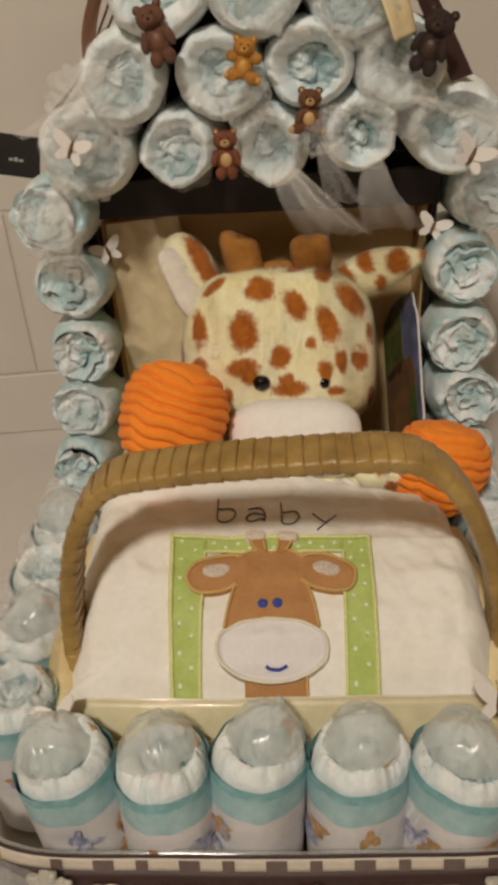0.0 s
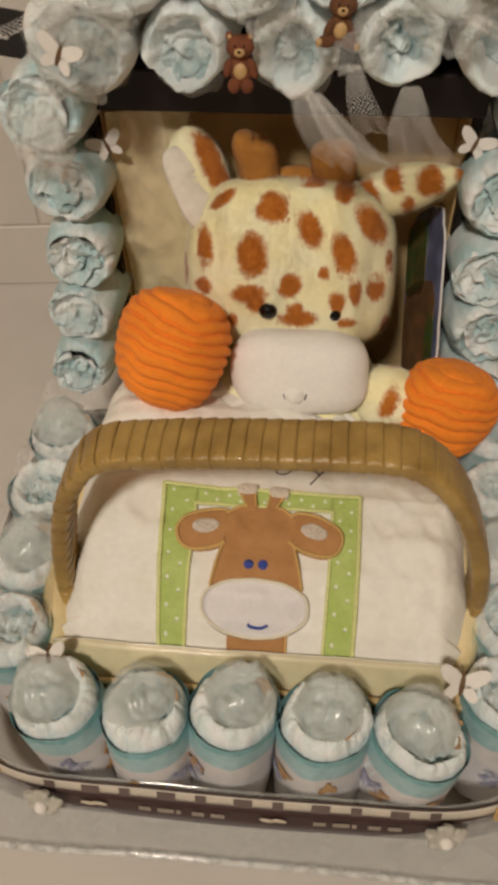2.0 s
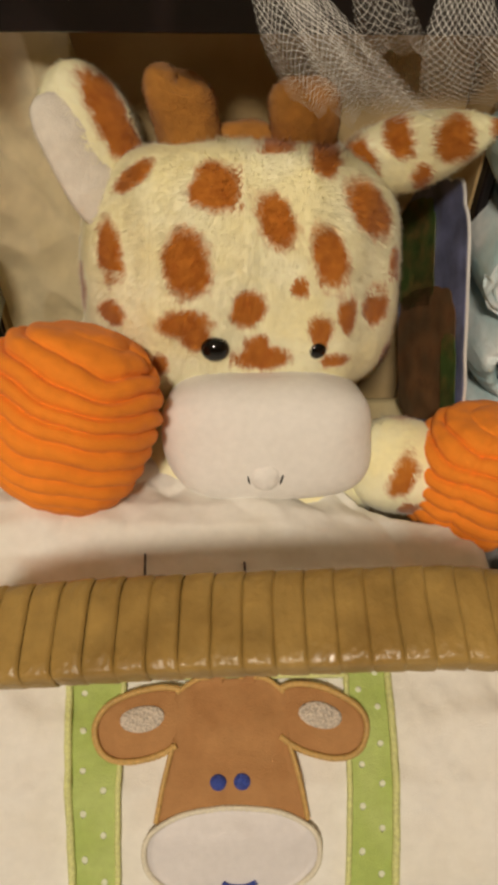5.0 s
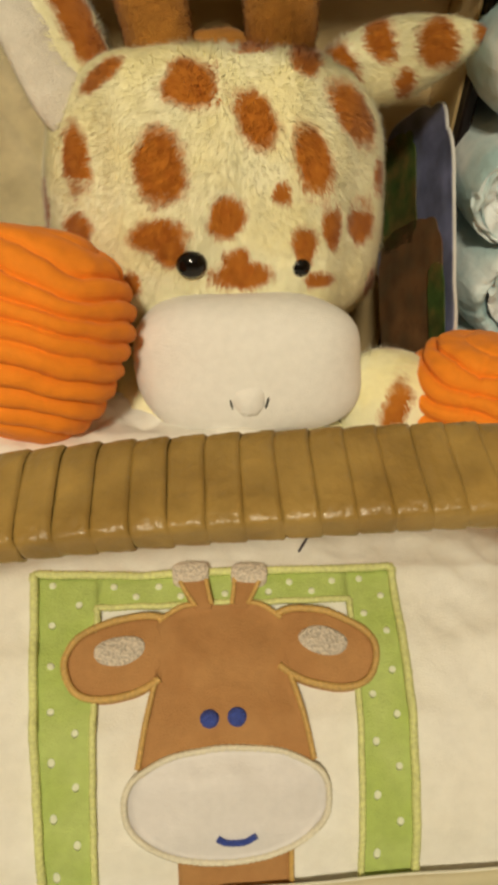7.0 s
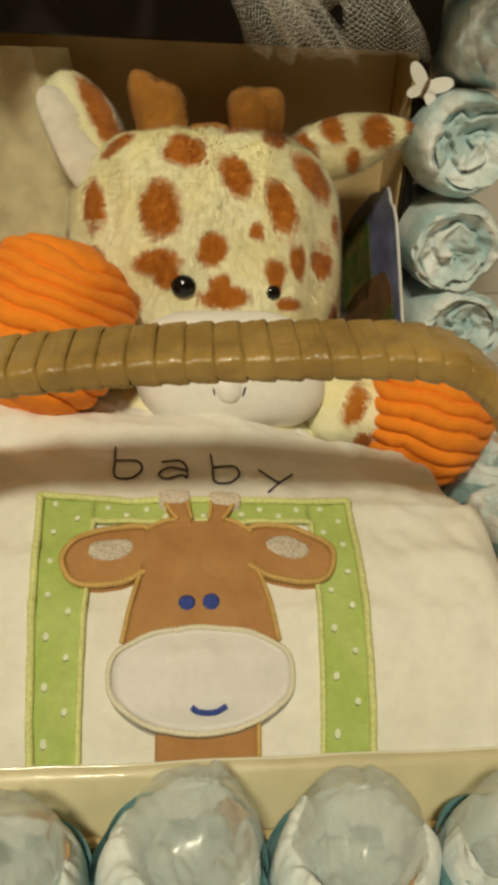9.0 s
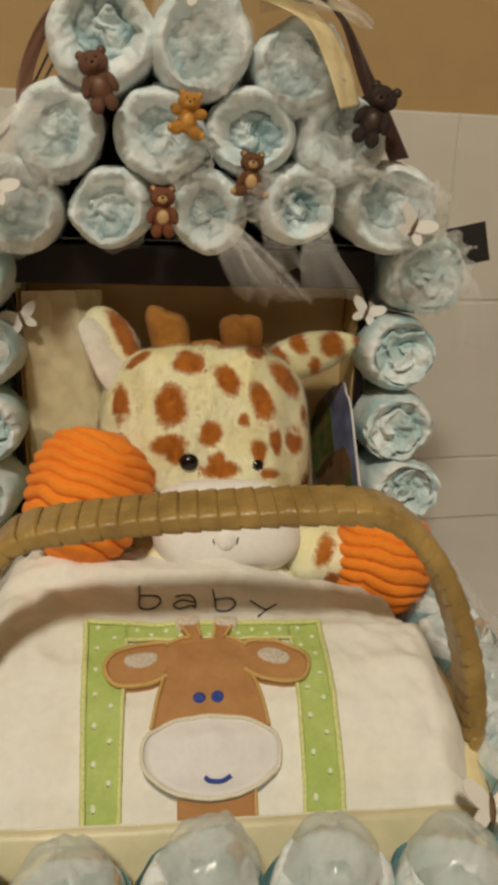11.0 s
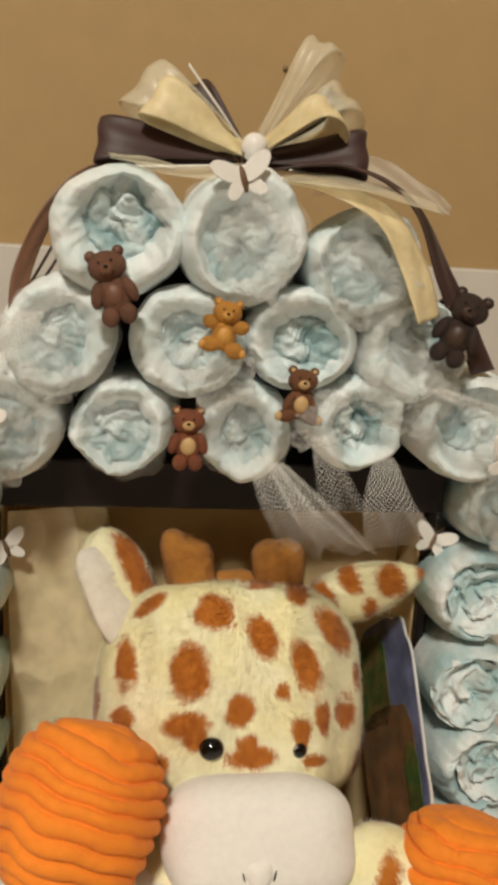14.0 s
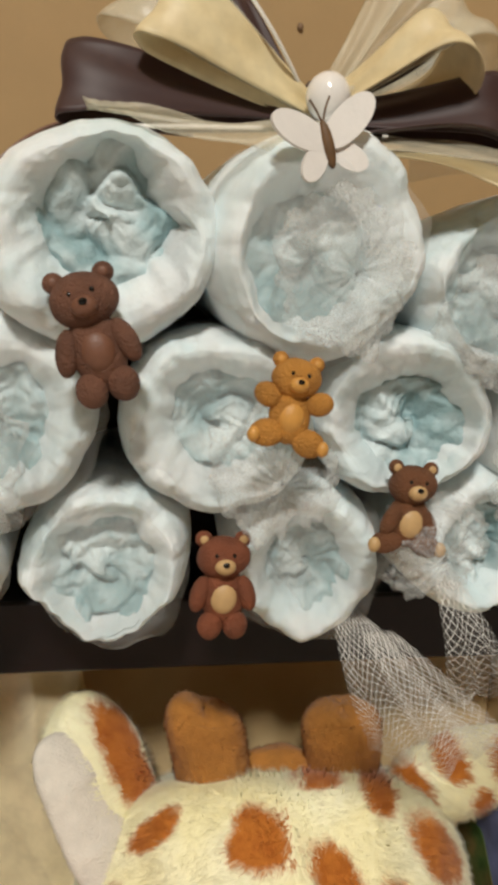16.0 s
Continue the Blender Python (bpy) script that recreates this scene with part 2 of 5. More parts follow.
def part(name, bm, material, parent, label="", smooth=True, m=None):
    """Links a bmesh as one mesh object under a thing or a part."""
    me = bpy.data.meshes.new(name)
    bm.normal_update()
    bm.to_mesh(me)
    bm.free()
    for one in material if isinstance(material, (list, tuple)) else [material]:
        me.materials.append(one)
    if smooth:
        me.polygons.foreach_set("use_smooth", [True] * len(me.polygons))
    ob = new(name, me)
    ob.parent = parent
    if m is not None:
        ob.matrix_basis = m
    if label:
        ob["label"] = label
    return ob


def thing(name, label, category, m=None, group="", kind=""):
    ob = new(name)
    ob.empty_display_size = 0.01
    if m is not None:
        ob.matrix_basis = m
    return tagged(ob, label, category, group, kind)


def sheet(bm, nu, nv, fn, close_u=False, close_v=False, index=0):
    """Adds a grid of faces; fn(u, v) with u, v from 0 to 1 gives each point."""
    vs = [[bm.verts.new(fn(i / (nu if close_u else nu - 1), j / (nv if close_v else nv - 1))) for j in range(nv)] for i in range(nu)]
    for i in range(nu if close_u else nu - 1):
        for j in range(nv if close_v else nv - 1):
            f = bm.faces.new((vs[i][j], vs[(i + 1) % nu][j], vs[(i + 1) % nu][(j + 1) % nv], vs[i][(j + 1) % nv]))
            f.material_index = index
    return vs


def thick(bm, t):
    bmesh.ops.recalc_face_normals(bm, faces=bm.faces)
    bmesh.ops.solidify(bm, geom=list(bm.faces), thickness=t)


def hem(bm, t):
    """Gives a lying cloth its thickness, downwards."""
    faces = list(bm.faces)
    out = bmesh.ops.extrude_face_region(bm, geom=faces)
    for v in out["geom"]:
        if isinstance(v, bmesh.types.BMVert):
            v.co.z -= t
    bmesh.ops.recalc_face_normals(bm, faces=bm.faces)


def spow(a, e):
    return math.copysign(abs(a) ** e, a)


def blob(bm, centre, radii, turn=None, nu=24, nv=14, e1=1.0, e2=1.0, index=0, rough=0.0, freq=60.0):
    """A rounded lump: e1, e2 under 1 make it boxier; rough: uneven surface in metres."""
    c, q = Vector(centre), (turn or Matrix.Identity(3))

    def at(u, v):
        a, b = u * 2 * math.pi, (v - 0.5) * math.pi * 0.9999
        p = Vector((radii[0] * spow(math.cos(b), e2) * spow(math.cos(a), e1), radii[1] * spow(math.cos(b), e2) * spow(math.sin(a), e1), radii[2] * spow(math.sin(b), e2)))
        if rough:
            p += p.normalized() * rough * noise.noise(p * freq + c * 50)
        return c + q @ p

    sheet(bm, nu, nv, at, close_u=True, index=index)


def block(bm, lo, hi, bevel=0.0, index=0, seg=2):
    lo, hi = Vector(lo), Vector(hi)
    r = bmesh.ops.create_cube(bm, size=1)
    for v in r["verts"]:
        v.co = Vector([lo[i] + (v.co[i] + 0.5) * (hi[i] - lo[i]) for i in range(3)])
    fs = {f for v in r["verts"] for f in v.link_faces}
    for f in fs:
        f.material_index = index
    if bevel:
        es = list({e for f in fs for e in f.edges})
        bmesh.ops.bevel(bm, geom=es, offset=bevel, segments=seg, affect="EDGES", profile=0.5)


def smooth_path(points, n):
    """n points along a smooth curve through the given ones."""
    p = [Vector(q) for q in points]
    p = [2 * p[0] - p[1]] + p + [2 * p[-1] - p[-2]]
    out = []
    for k in range(n):
        s = k / (n - 1) * (len(p) - 3)
        i = min(int(s), len(p) - 4)
        f = s - i
        a, b, c, d = p[i:i + 4]
        out.append(0.5 * (2 * b + (c - a) * f + (2 * a - 5 * b + 4 * c - d) * f * f + (3 * b - a - 3 * c + d) * f ** 3))
    return out


def tube(bm, points, radius, n=40, seg=8, index=0, close=False):
    pts = smooth_path(points, n) if not close else [Vector(q) for q in points]
    n = len(pts)
    up = Vector((0.13, 0.31, 0.94)).normalized()
    rows = []
    for k, p in enumerate(pts):
        t = (pts[(k + 1) % n] - pts[k - 1]) if close else (pts[min(k + 1, n - 1)] - pts[max(k - 1, 0)])
        t.normalize()
        a = t.cross(up)
        a = a.normalized() if a.length > 1e-4 else Vector((1, 0, 0))
        b = a.cross(t)
        r = radius(k / (n - 1)) if callable(radius) else radius
        rows.append([bm.verts.new(p + r * (math.cos(j / seg * 2 * math.pi) * a + math.sin(j / seg * 2 * math.pi) * b)) for j in range(seg)])
    for k in range(n if close else n - 1):
        for j in range(seg):
            f = bm.faces.new((rows[k][j], rows[(k + 1) % n][j], rows[(k + 1) % n][(j + 1) % seg], rows[k][(j + 1) % seg]))
            f.material_index = index
    if not close:
        for row in (rows[0], rows[-1]):
            bm.faces.new(row).material_index = index


def ribbon(points, side, width, n=40, t=0.0006, ripple=0.0, wide=9):
    """A band of cloth along a smooth path; side(s) gives the direction across it."""
    bm = bmesh.new()
    pts = smooth_path(points, n)

    def at(u, v):
        k = min(int(u * (n - 1) + 0.5), n - 1)
        s = Vector(side(u) if callable(side) else side).normalized()
        w = width(u) if callable(width) else width
        tan = (pts[min(k + 1, n - 1)] - pts[max(k - 1, 0)]).normalized()
        nor = tan.cross(s)
        return pts[k] + s * (v - 0.5) * w + nor * ripple * math.sin(v * 9 + u * 14)

    sheet(bm, n, wide, at)
    thick(bm, t)
    return bm


def R3(rx, ry, rz):
    return Euler([radians(a) for a in (rx, ry, rz)]).to_matrix()


# ---- room ----
WALL = pose(0.308, 1.032, 0.0, 0, 0, 5.5)
ROWH, TILEW, TOPZ = 0.2, 0.40, 0.490

room = []


def slab(name, lo, hi, material, m=None, label="", category="", bevel=0.0):
    bm = bmesh.new()
    block(bm, lo, hi, bevel)
    ob = part(name, bm, material, None, smooth=False, m=m)
    return tagged(ob, label, category, kind="structure")


wall_north = slab("wall_north", (-2.9, 0.012, 0.0), (2.4, 0.13, 2.45), M_PAINT, WALL, "tan painted wall above a band of white tiles", "wall")
slab("floor", (-2.6, -3.0, -0.1), (2.9, 1.6, 0.0), M_FLOOR, None, "pale grey smooth glossy floor", "floor")
slab("ceiling", (-2.6, -3.0, 2.45), (2.9, 1.6, 2.55), M_CEIL, None, "plain off-white painted ceiling", "ceiling")
slab("wall_west", (-2.5, -2.9, 0.0), (-2.38, 0.78, 2.45), M_PAINT, None, "plain tan painted wall", "wall")
slab("wall_east", (2.5, -2.9, 0.0), (2.62, 1.25, 2.45), M_PAINT, None, "plain tan painted wall", "wall")
slab("wall_south", (-2.5, -3.0, 0.0), (2.62, -2.88, 2.45), M_PAINT, None, "plain tan painted wall", "wall")
slab("tile_bed", (-2.9, 0.0012, 0.0), (2.4, 0.0119, TOPZ), M_GROUT, WALL, "grey grout bed behind the wall tiles", "grout")

# ---- gift box that carries everything ----
carriage = thing("cradle_box", "dark brown card box cradle with an open tan-lined hood", "box")


def card(name, lo, hi, material, label="", bevel=0.0012):
    bm = bmesh.new()
    block(bm, lo, hi, bevel, seg=1)
    return part(name, bm, material, carriage, label, smooth=False)


card("base", (-0.140, 0.425, 0.004), (0.150, 0.865, 0.010), M_BOXTAN)
card("back_panel", (-0.1308, 0.806, 0.012), (0.1398, 0.810, 0.351), M_BOXTAN, "tan lining card at the back of the hood")
card("side_panel", (-0.139, 0.757, 0.010), (-0.133, 0.868, 0.362), M_BOXDARK)
card("side_panel", (0.142, 0.757, 0.010), (0.148, 0.868, 0.362), M_BOXDARK)
card("side_lining", (-0.1328, 0.764, 0.012), (-0.131, 0.860, 0.332), M_BOXTAN)
card("side_lining", (0.140, 0.764, 0.012), (0.1418, 0.860, 0.332), M_BOXTAN)
card("roof_panel", (-0.139, 0.757, 0.357), (0.148, 0.868, 0.362), M_BOXDARK)
card("roof_lining", (-0.130, 0.762, 0.3515), (0.139, 0.860, 0.3545), M_BOXTAN)
card("front_band", (-0.139, 0.750, 0.333), (0.148, 0.7565, 0.363), M_BOXDARK, "glossy dark brown band along the hood's rim")
bm = bmesh.new()
for y in (0.8155, 0.8195):
    bm.faces.new([bm.verts.new((x, y, z)) for x, z in ((-0.132, 0.3625), (0.158, 0.3625), (0.128, 0.43), (0.095, 0.497), (-0.078, 0.503), (-0.108, 0.43))])
bmesh.ops.bridge_loops(bm, edges=bm.edges[:])
bmesh.ops.recalc_face_normals(bm, faces=bm.faces)
part("back_board", bm, M_BOXDARK, carriage, smooth=False)
card("low_wall", (-0.137, 0.428, 0.010), (-0.132, 0.757, 0.095), M_BOXTAN)
card("low_wall", (0.142, 0.428, 0.010), (0.147, 0.757, 0.095), M_BOXTAN)
card("low_front", (-0.137, 0.424, 0.010), (0.147, 0.428, 0.095), M_BOXTAN)

# ---- rolled diapers ----
LONG = 0.112


def roll_meshes(seed, radius, upright):
    """A rolled diaper standing on its end, its open end at z = 0, as one thing with its parts."""
    rng = random.Random(seed)
    ox = Vector((seed * 3.1, seed * 1.7, 0))
    oval = rng.uniform(0.02, 0.07)
    ph = rng.uniform(0, 6.28)
    hole = rng.uniform(0.46, 0.58)
    open_end = not upright and seed >= 45
    if open_end:
        hole = rng.uniform(0.62, 0.68)
    off = Vector((rng.uniform(-0.12, 0.12) * radius, rng.uniform(-0.12, 0.05) * radius, 0))
    prof = [(1.0, -0.036), (0.995, -0.025), (0.975, -0.0155), (0.935, -0.0085), (0.87, -0.0035), (0.79, -0.0006), (0.70, 0.0), (0.62, -0.0028), (0.55, -0.0085), (0.51, -0.017), (0.48, -0.027), (0.46, -0.038)]
    soft = not upright and not open_end
    if soft:
        prof = [(1.0, -0.040), (0.998, -0.029), (0.985, -0.0195), (0.955, -0.0115), (0.905, -0.0055), (0.84, -0.0018), (0.77, 0.0), (0.69, -0.0008), (0.61, -0.0034), (0.54, -0.0072), (0.48, -0.0115), (0.43, -0.0165)]
    low = [(0.93, -LONG), (0.98, -LONG + 0.01), (1.0, -0.06)]
    prof = low + prof

    seam = rng.uniform(0, 6.28)
    sway = Vector((rng.uniform(-0.16, 0.16), rng.uniform(-0.16, 0.16), 0)) * radius

    def wrap(u, v):
        s = v * (len(prof) - 1)
        i = min(int(s), len(prof) - 2)
        f = s - i
        r = prof[i][0] * (1 - f) + prof[i + 1][0] * f
        z = prof[i][1] * (1 - f) + prof[i + 1][1] * f
        turn = u * 1.14
        a = seam + turn * 2 * math.pi
        lip = math.exp(-(z / 0.024) ** 2)
        k = 1 + oval * math.cos(2 * a + ph) + 0.012 * math.sin(5 * a + ph * 2)
        inner = max(0.0, min(1.0, (0.80 - r) / 0.28)) if i >= len(low) else 0.0
        r2 = (r * (1 - inner) + (r * hole / 0.48) * inner) * radius * k * (1.01 - 0.045 * turn - 0.05 * (1 - min(1.0, turn / 0.12)) ** 2)
        d = Vector((math.cos(a), math.sin(a), 0))
        c1 = noise.noise(Vector((d.x * 1.6, d.y * 1.6, z * 30)) + ox)
        c2 = noise.noise(Vector((d.x * 5, d.y * 5, z * 40 + r * 5)) + ox)
        c3 = abs(noise.noise(Vector((d.x * 8, d.y * 8, z * 14 + r * 3)) + ox)) + 0.6 * abs(noise.noise(Vector((d.x * 19, d.y * 19, z * 20 + r * 6)) + ox))
        gather = (math.sin(a * 27 + 7 * c2 + 9 * c1) * 0.00022 + math.sin(a * 13 + 9 * c1) * 0.00028) * (0.4 + 1.2 * abs(c1))
        r2 *= 1 + inner * (0.22 * noise.noise(d * 1.3 + ox * 3) + 0.08 * noise.noise(d * 4 + ox))
        edge = 0.25 + 0.75 * max(0.0, min(1.0, (0.99 - r) / 0.12)) if i >= len(low) else 0.25
        p = d * (r2 + lip * (0.0022 * c1 + 0.0006 * c2) + gather * (1.0 if upright else 0.45)) + (off + sway) * inner
        p.z = z + edge * lip * (0.0046 * c1 + 0.0016 * c2 + (0.0018 if upright else 0.0011) * c3 + gather * (1.4 if upright else 0.5) + 0.002 * (0.5 - turn) - 0.005 * (1 - min(1.0, turn / 0.12)) ** 2) * (1 if z > -0.035 else 0)
        return p

    bm = bmesh.new()
    sheet(bm, 170, 50, wrap)
    root = new("rolled_diaper")
    root.empty_display_size = 0.01
    part("wrap", bm, M_AQFILM if open_end else M_WHITE, root)
    # padded lining, folded and rolled up inside the wrap
    bm = bmesh.new()
    r0 = hole * radius * 1.24
    swirl = rng.uniform(1.3, 2.0)

    span = r0 * 1.12 if soft else r0

    def lining(u, v):
        a = u * 2 * math.pi
        f = 0.002 + 0.998 * v
        d = Vector((math.cos(a), math.sin(a), 0))
        w = noise.noise(d * f * 2.2 + ox)
        ph2 = a + swirl * 2 * math.pi * f + 4.0 * w + ph
        fold = abs(math.sin(ph2 * 0.5)) ** 0.8
        q = d * f * 1.5 + Vector((w, noise.noise(d * f * 2 + ox * 5), 0)) * 0.5 + ox * 2
        crease = abs(noise.noise(q)) + 0.40 * abs(noise.noise(q * 2.6))
        z = -0.0270 + (0.012 if open_end else 0.011 if upright else 0.006) * (1 - 0.6 * f ** 4) + 0.006 * f * f + 0.0080 * fold * (0.2 + 0.8 * f) * (1 - 0.5 * f ** 6) + (0.0095 if upright else 0.0125) * crease + 0.003 * w
        if open_end:
            lap = (u + 1.7 * f + 0.55 * w + 0.15 * noise.noise(d * f * 5 + ox)) % 1.0
            z = -0.0130 + 0.0085 * lap ** 0.6 * min(1.0, (1 - lap) * 9) + 0.004 * f * f + 0.006 * crease + 0.002 * w
        elif soft:
            lap = (u + 1.2 * f + 0.5 * w) % 1.0
            z = -0.0185 + 0.0070 * lap ** 0.7 * min(1.0, (1 - lap) * 6) * (1 - 0.4 * f) + 0.0050 * f * f + 0.0075 * crease + 0.0007 * math.sin(a * 11 + 6 * w) * f + 0.002 * w
        return Vector((f * span * d.x * (1 + 0.05 * w) + off.x + sway.x, f * span * d.y * (1 + 0.05 * w) + off.y + sway.y, z))

    sheet(bm, 110, 40, lining, close_u=True)
    part("lining", bm, M_CURL if open_end else M_AQUA, root, "white and aqua lining rolled in a spiral" if open_end else "soft aqua padded lining")
    bm = bmesh.new()
    blob(bm, (off.x, off.y, -0.044), (hole * radius * 1.05, hole * radius * 1.05, 0.012), nu=20, nv=8, rough=0.004, freq=180)
    part("core", bm, M_WHITE, root)
    if upright:
        bm = bmesh.new()

        def band(zlo, zhi, grow, n):
            def at(u, v):
                a = u * 2 * math.pi
                z = zlo + v * (zhi - zlo)
                k = 1 + oval * math.cos(2 * a + ph) + 0.012 * math.sin(5 * a + ph * 2)
                d = Vector((math.cos(a), math.sin(a), 0))
                w = noise.noise(d * 3 + ox + Vector((0, 0, z * 40)))
                r = radius * k * (1.0 if z > -0.09 else 0.985) + grow + 0.0008 * w
                return d * r + Vector((0, 0, z + 0.0022 * noise.noise(d * 2.2 + ox) * (1 if v > 0.5 or zlo > -0.05 else 0)))
            return at

        sheet(bm, 64, 5, band(-0.0170, -0.0095, 0.0006, 5), close_u=True)
        part("teal_edge", bm, M_TEAL, root, "teal stretchy edge below the rim")
        bm = bmesh.new()
        sheet(bm, 64, 8, band(-0.034, -0.0160, 0.0006, 8), close_u=True)
        part("aqua_band", bm, M_PALE, root)
        bm = bmesh.new()
        sheet(bm, 64, 8, band(-LONG + 0.002, -0.0342, 0.0005, 8), close_u=True)
        part("printed_cover", bm, M_FILM, root, "white film cover with faint animal print")
        for k in range(3):
            a0 = rng.uniform(-0.2, 1.1)
            bm = bmesh.new()

            def blot(u, v, a0=a0, k=k):
                t = u * 2 * math.pi
                rr = v * (1 + 0.35 * math.sin(3 * t + k) + 0.2 * math.sin(5 * t + 2 * k))
                f = 0.66 + 0.13 * rr * math.sin(t)
                a = a0 + 0.20 * rr * math.cos(t)
                return Vector((math.cos(a) * f * radius, math.sin(a) * f * radius, 0.0015 - 0.10 * max(0.0, 0.74 - f) + 0.002 * noise.noise(Vector((a * 3, f * 9, seed)))))

            sheet(bm, 18, 5, blot, close_u=True)
            part("print_mark", bm, M_PRINTT, root)
        for k in range(10):
            a0 = rng.uniform(0, 6.28) if k > 4 else rng.uniform(-2.5, -0.7)
            z0 = rng.uniform(-0.062, -0.044) if k < 7 else rng.uniform(-0.095, -0.065)
            h, w = rng.uniform(0.004, 0.007), rng.uniform(0.16, 0.30)
            bm = bmesh.new()

            def mark(u, v, a0=a0, z0=z0, h=h, w=w, k=k):
                t = u * 2 * math.pi
                rr = v * (1 + 0.35 * math.sin(3 * t + k) + 0.2 * math.sin(5 * t + 2 * k))
                a = a0 + w * rr * math.cos(t)
                z = z0 + h * rr * math.sin(t)
                kk = 1 + oval * math.cos(2 * a + ph) + 0.012 * math.sin(5 * a + ph * 2)
                d = Vector((math.cos(a), math.sin(a), 0))
                return d * (radius * kk + 0.0020) + Vector((0, 0, z))

            sheet(bm, 18, 4, mark, close_u=True)
            part("print_mark", bm, M_PRINTB if k % 3 else M_PRINTT, root)
    return root


def tulle_cap(seed, radius, tall=False):
    """A crumpled net over the open end."""
    rng = random.Random(seed)
    ox = Vector((seed * 2.3, 0, seed))
    cx, cy = rng.uniform(-0.25, 0.25) * radius, (0.28 if tall else rng.uniform(-0.35, 0.1)) * radius
    rise = 0.0145 if tall else 0.007
    wide = rng.choice((1.1, 1.2, 1.3))
    bm = bmesh.new()

    def at(u, v):
        a = u * 2 * math.pi
        d = Vector((math.cos(a), math.sin(a), 0))
        w = noise.noise(d * 2 + ox + Vector((0, 0, v * 2)))
        w2 = noise.noise(d * (3 if tall else 6) + ox + Vector((0, 0, v * (3 if tall else 5))))
        r = v * radius * (0.80 + 0.15 * w) * (1.0 if tall else wide)
        z = rise * (1 - v ** (3 if tall else 2)) + 0.0035 * w2 * (v + 0.3 * tall) + 0.001 - (0.012 if tall else 0.03) * max(0.0, v - 0.7)
        return Vector((cx * (1 - v * 0.6), cy * (1 - v * 0.6), z + 0.002)) + d * r

    sheet(bm, 40, 12, at, close_u=True)
    return bm


protos = {}


def diaper(variant, radius, upright, cap, m, label, group):
    key = (variant, upright, cap)
    if key not in protos:
        root = roll_meshes(variant * 7 + (50 if upright else 3), 0.031, upright)
        if cap:
            part("tulle_cap", tulle_cap(variant * 11 + upright, 0.031, upright), M_PUFF if upright else M_TULLE, root, "crumpled sheer white tulle over the end")
        root["label"], root["category"], root["group"] = label, "diaper", group
        protos[key] = root
    else:
        root = copy_thing(protos[key], Matrix.Identity(4))
        root["label"], root["group"] = label, group
    s = radius / 0.031
    root.matrix_basis = m @ Matrix.Diagonal((s, s, 1, 1))
    return root


HOODLABEL = "rolled white diaper with aqua lining, lying on the hood"
HOOD = [(-0.057, 0.697, 0.497, 0.036), (0.008, 0.695, 0.497, 0.036), (0.073, 0.700, 0.489, 0.032),
        (-0.089, 0.704, 0.441, 0.033), (-0.021, 0.704, 0.441, 0.033), (0.041, 0.704, 0.445, 0.032), (0.108, 0.706, 0.442, 0.033),
        (-0.124, 0.712, 0.392, 0.036), (-0.057, 0.713, 0.391, 0.030), (0.013, 0.712, 0.389, 0.030), (0.081, 0.712, 0.397, 0.030), (0.150, 0.712, 0.395, 0.036)]
rng = random.Random(5)
for i, (x, y, h, r) in enumerate(HOOD):
    diaper(i % 6, r, False, i not in (0, 5, 10), pose(x, y, h, 90 + rng.uniform(-5, 2), 0, rng.uniform(-5, 5)) @ pose(0, 0, 0, 0, 0, rng.uniform(0, 360)), HOODLABEL, "diapers on the hood")
COLUMN = [(-0.160, 0.722, 0.345, 0.032), (-0.157, 0.718, 0.286, 0.031), (-0.154, 0.712, 0.229, 0.030), (-0.161, 0.704, 0.176, 0.029), (-0.168, 0.694, 0.126, 0.028),
          (0.184, 0.722, 0.349, 0.032), (0.166, 0.718, 0.288, 0.031), (0.169, 0.708, 0.229, 0.030), (0.173, 0.698, 0.177, 0.029), (0.176, 0.690, 0.128, 0.028)]
for i, (x, y, h, r) in enumerate(COLUMN):
    diaper(6 + i % 4, r, False, i in (0, 3, 5), pose(x, y, h, 84, 0, rng.uniform(-4, 4)) @ pose(0, 0, 0, 0, 0, rng.uniform(0, 360)), "rolled white and aqua diaper stacked beside the hood opening", "diapers beside the hood")
STAND = [(-0.122, 0.394, 0.117), (-0.061, 0.392, 0.116), (-0.002, 0.398, 0.118), (0.056, 0.395, 0.117), (0.117, 0.390, 0.116), (0.176, 0.420, 0.116),
         (-0.166, 0.452, 0.118), (-0.168, 0.512, 0.117), (-0.170, 0.572, 0.119), (-0.171, 0.632, 0.118), (0.185, 0.480, 0.118), (0.187, 0.540, 0.117), (0.187, 0.600, 0.118), (0.189, 0.660, 0.117)]
for i, (x, y, h) in enumerate(STAND):
    diaper(i % 5, 0.0295, True, i in (0, 1, 2, 3, 4, 7, 9, 11), pose(x, y + (0.012 if i < 6 else 0.0), h + (0.001 if i < 6 else 0.0), rng.uniform(-8, -5) if i < 6 else rng.uniform(-4, 3), rng.uniform(-4, 4), rng.uniform(-40, 40)), "rolled diaper with a teal edge standing upright in the tray", "diapers round the cradle")

# ---- mattress, blanket ----


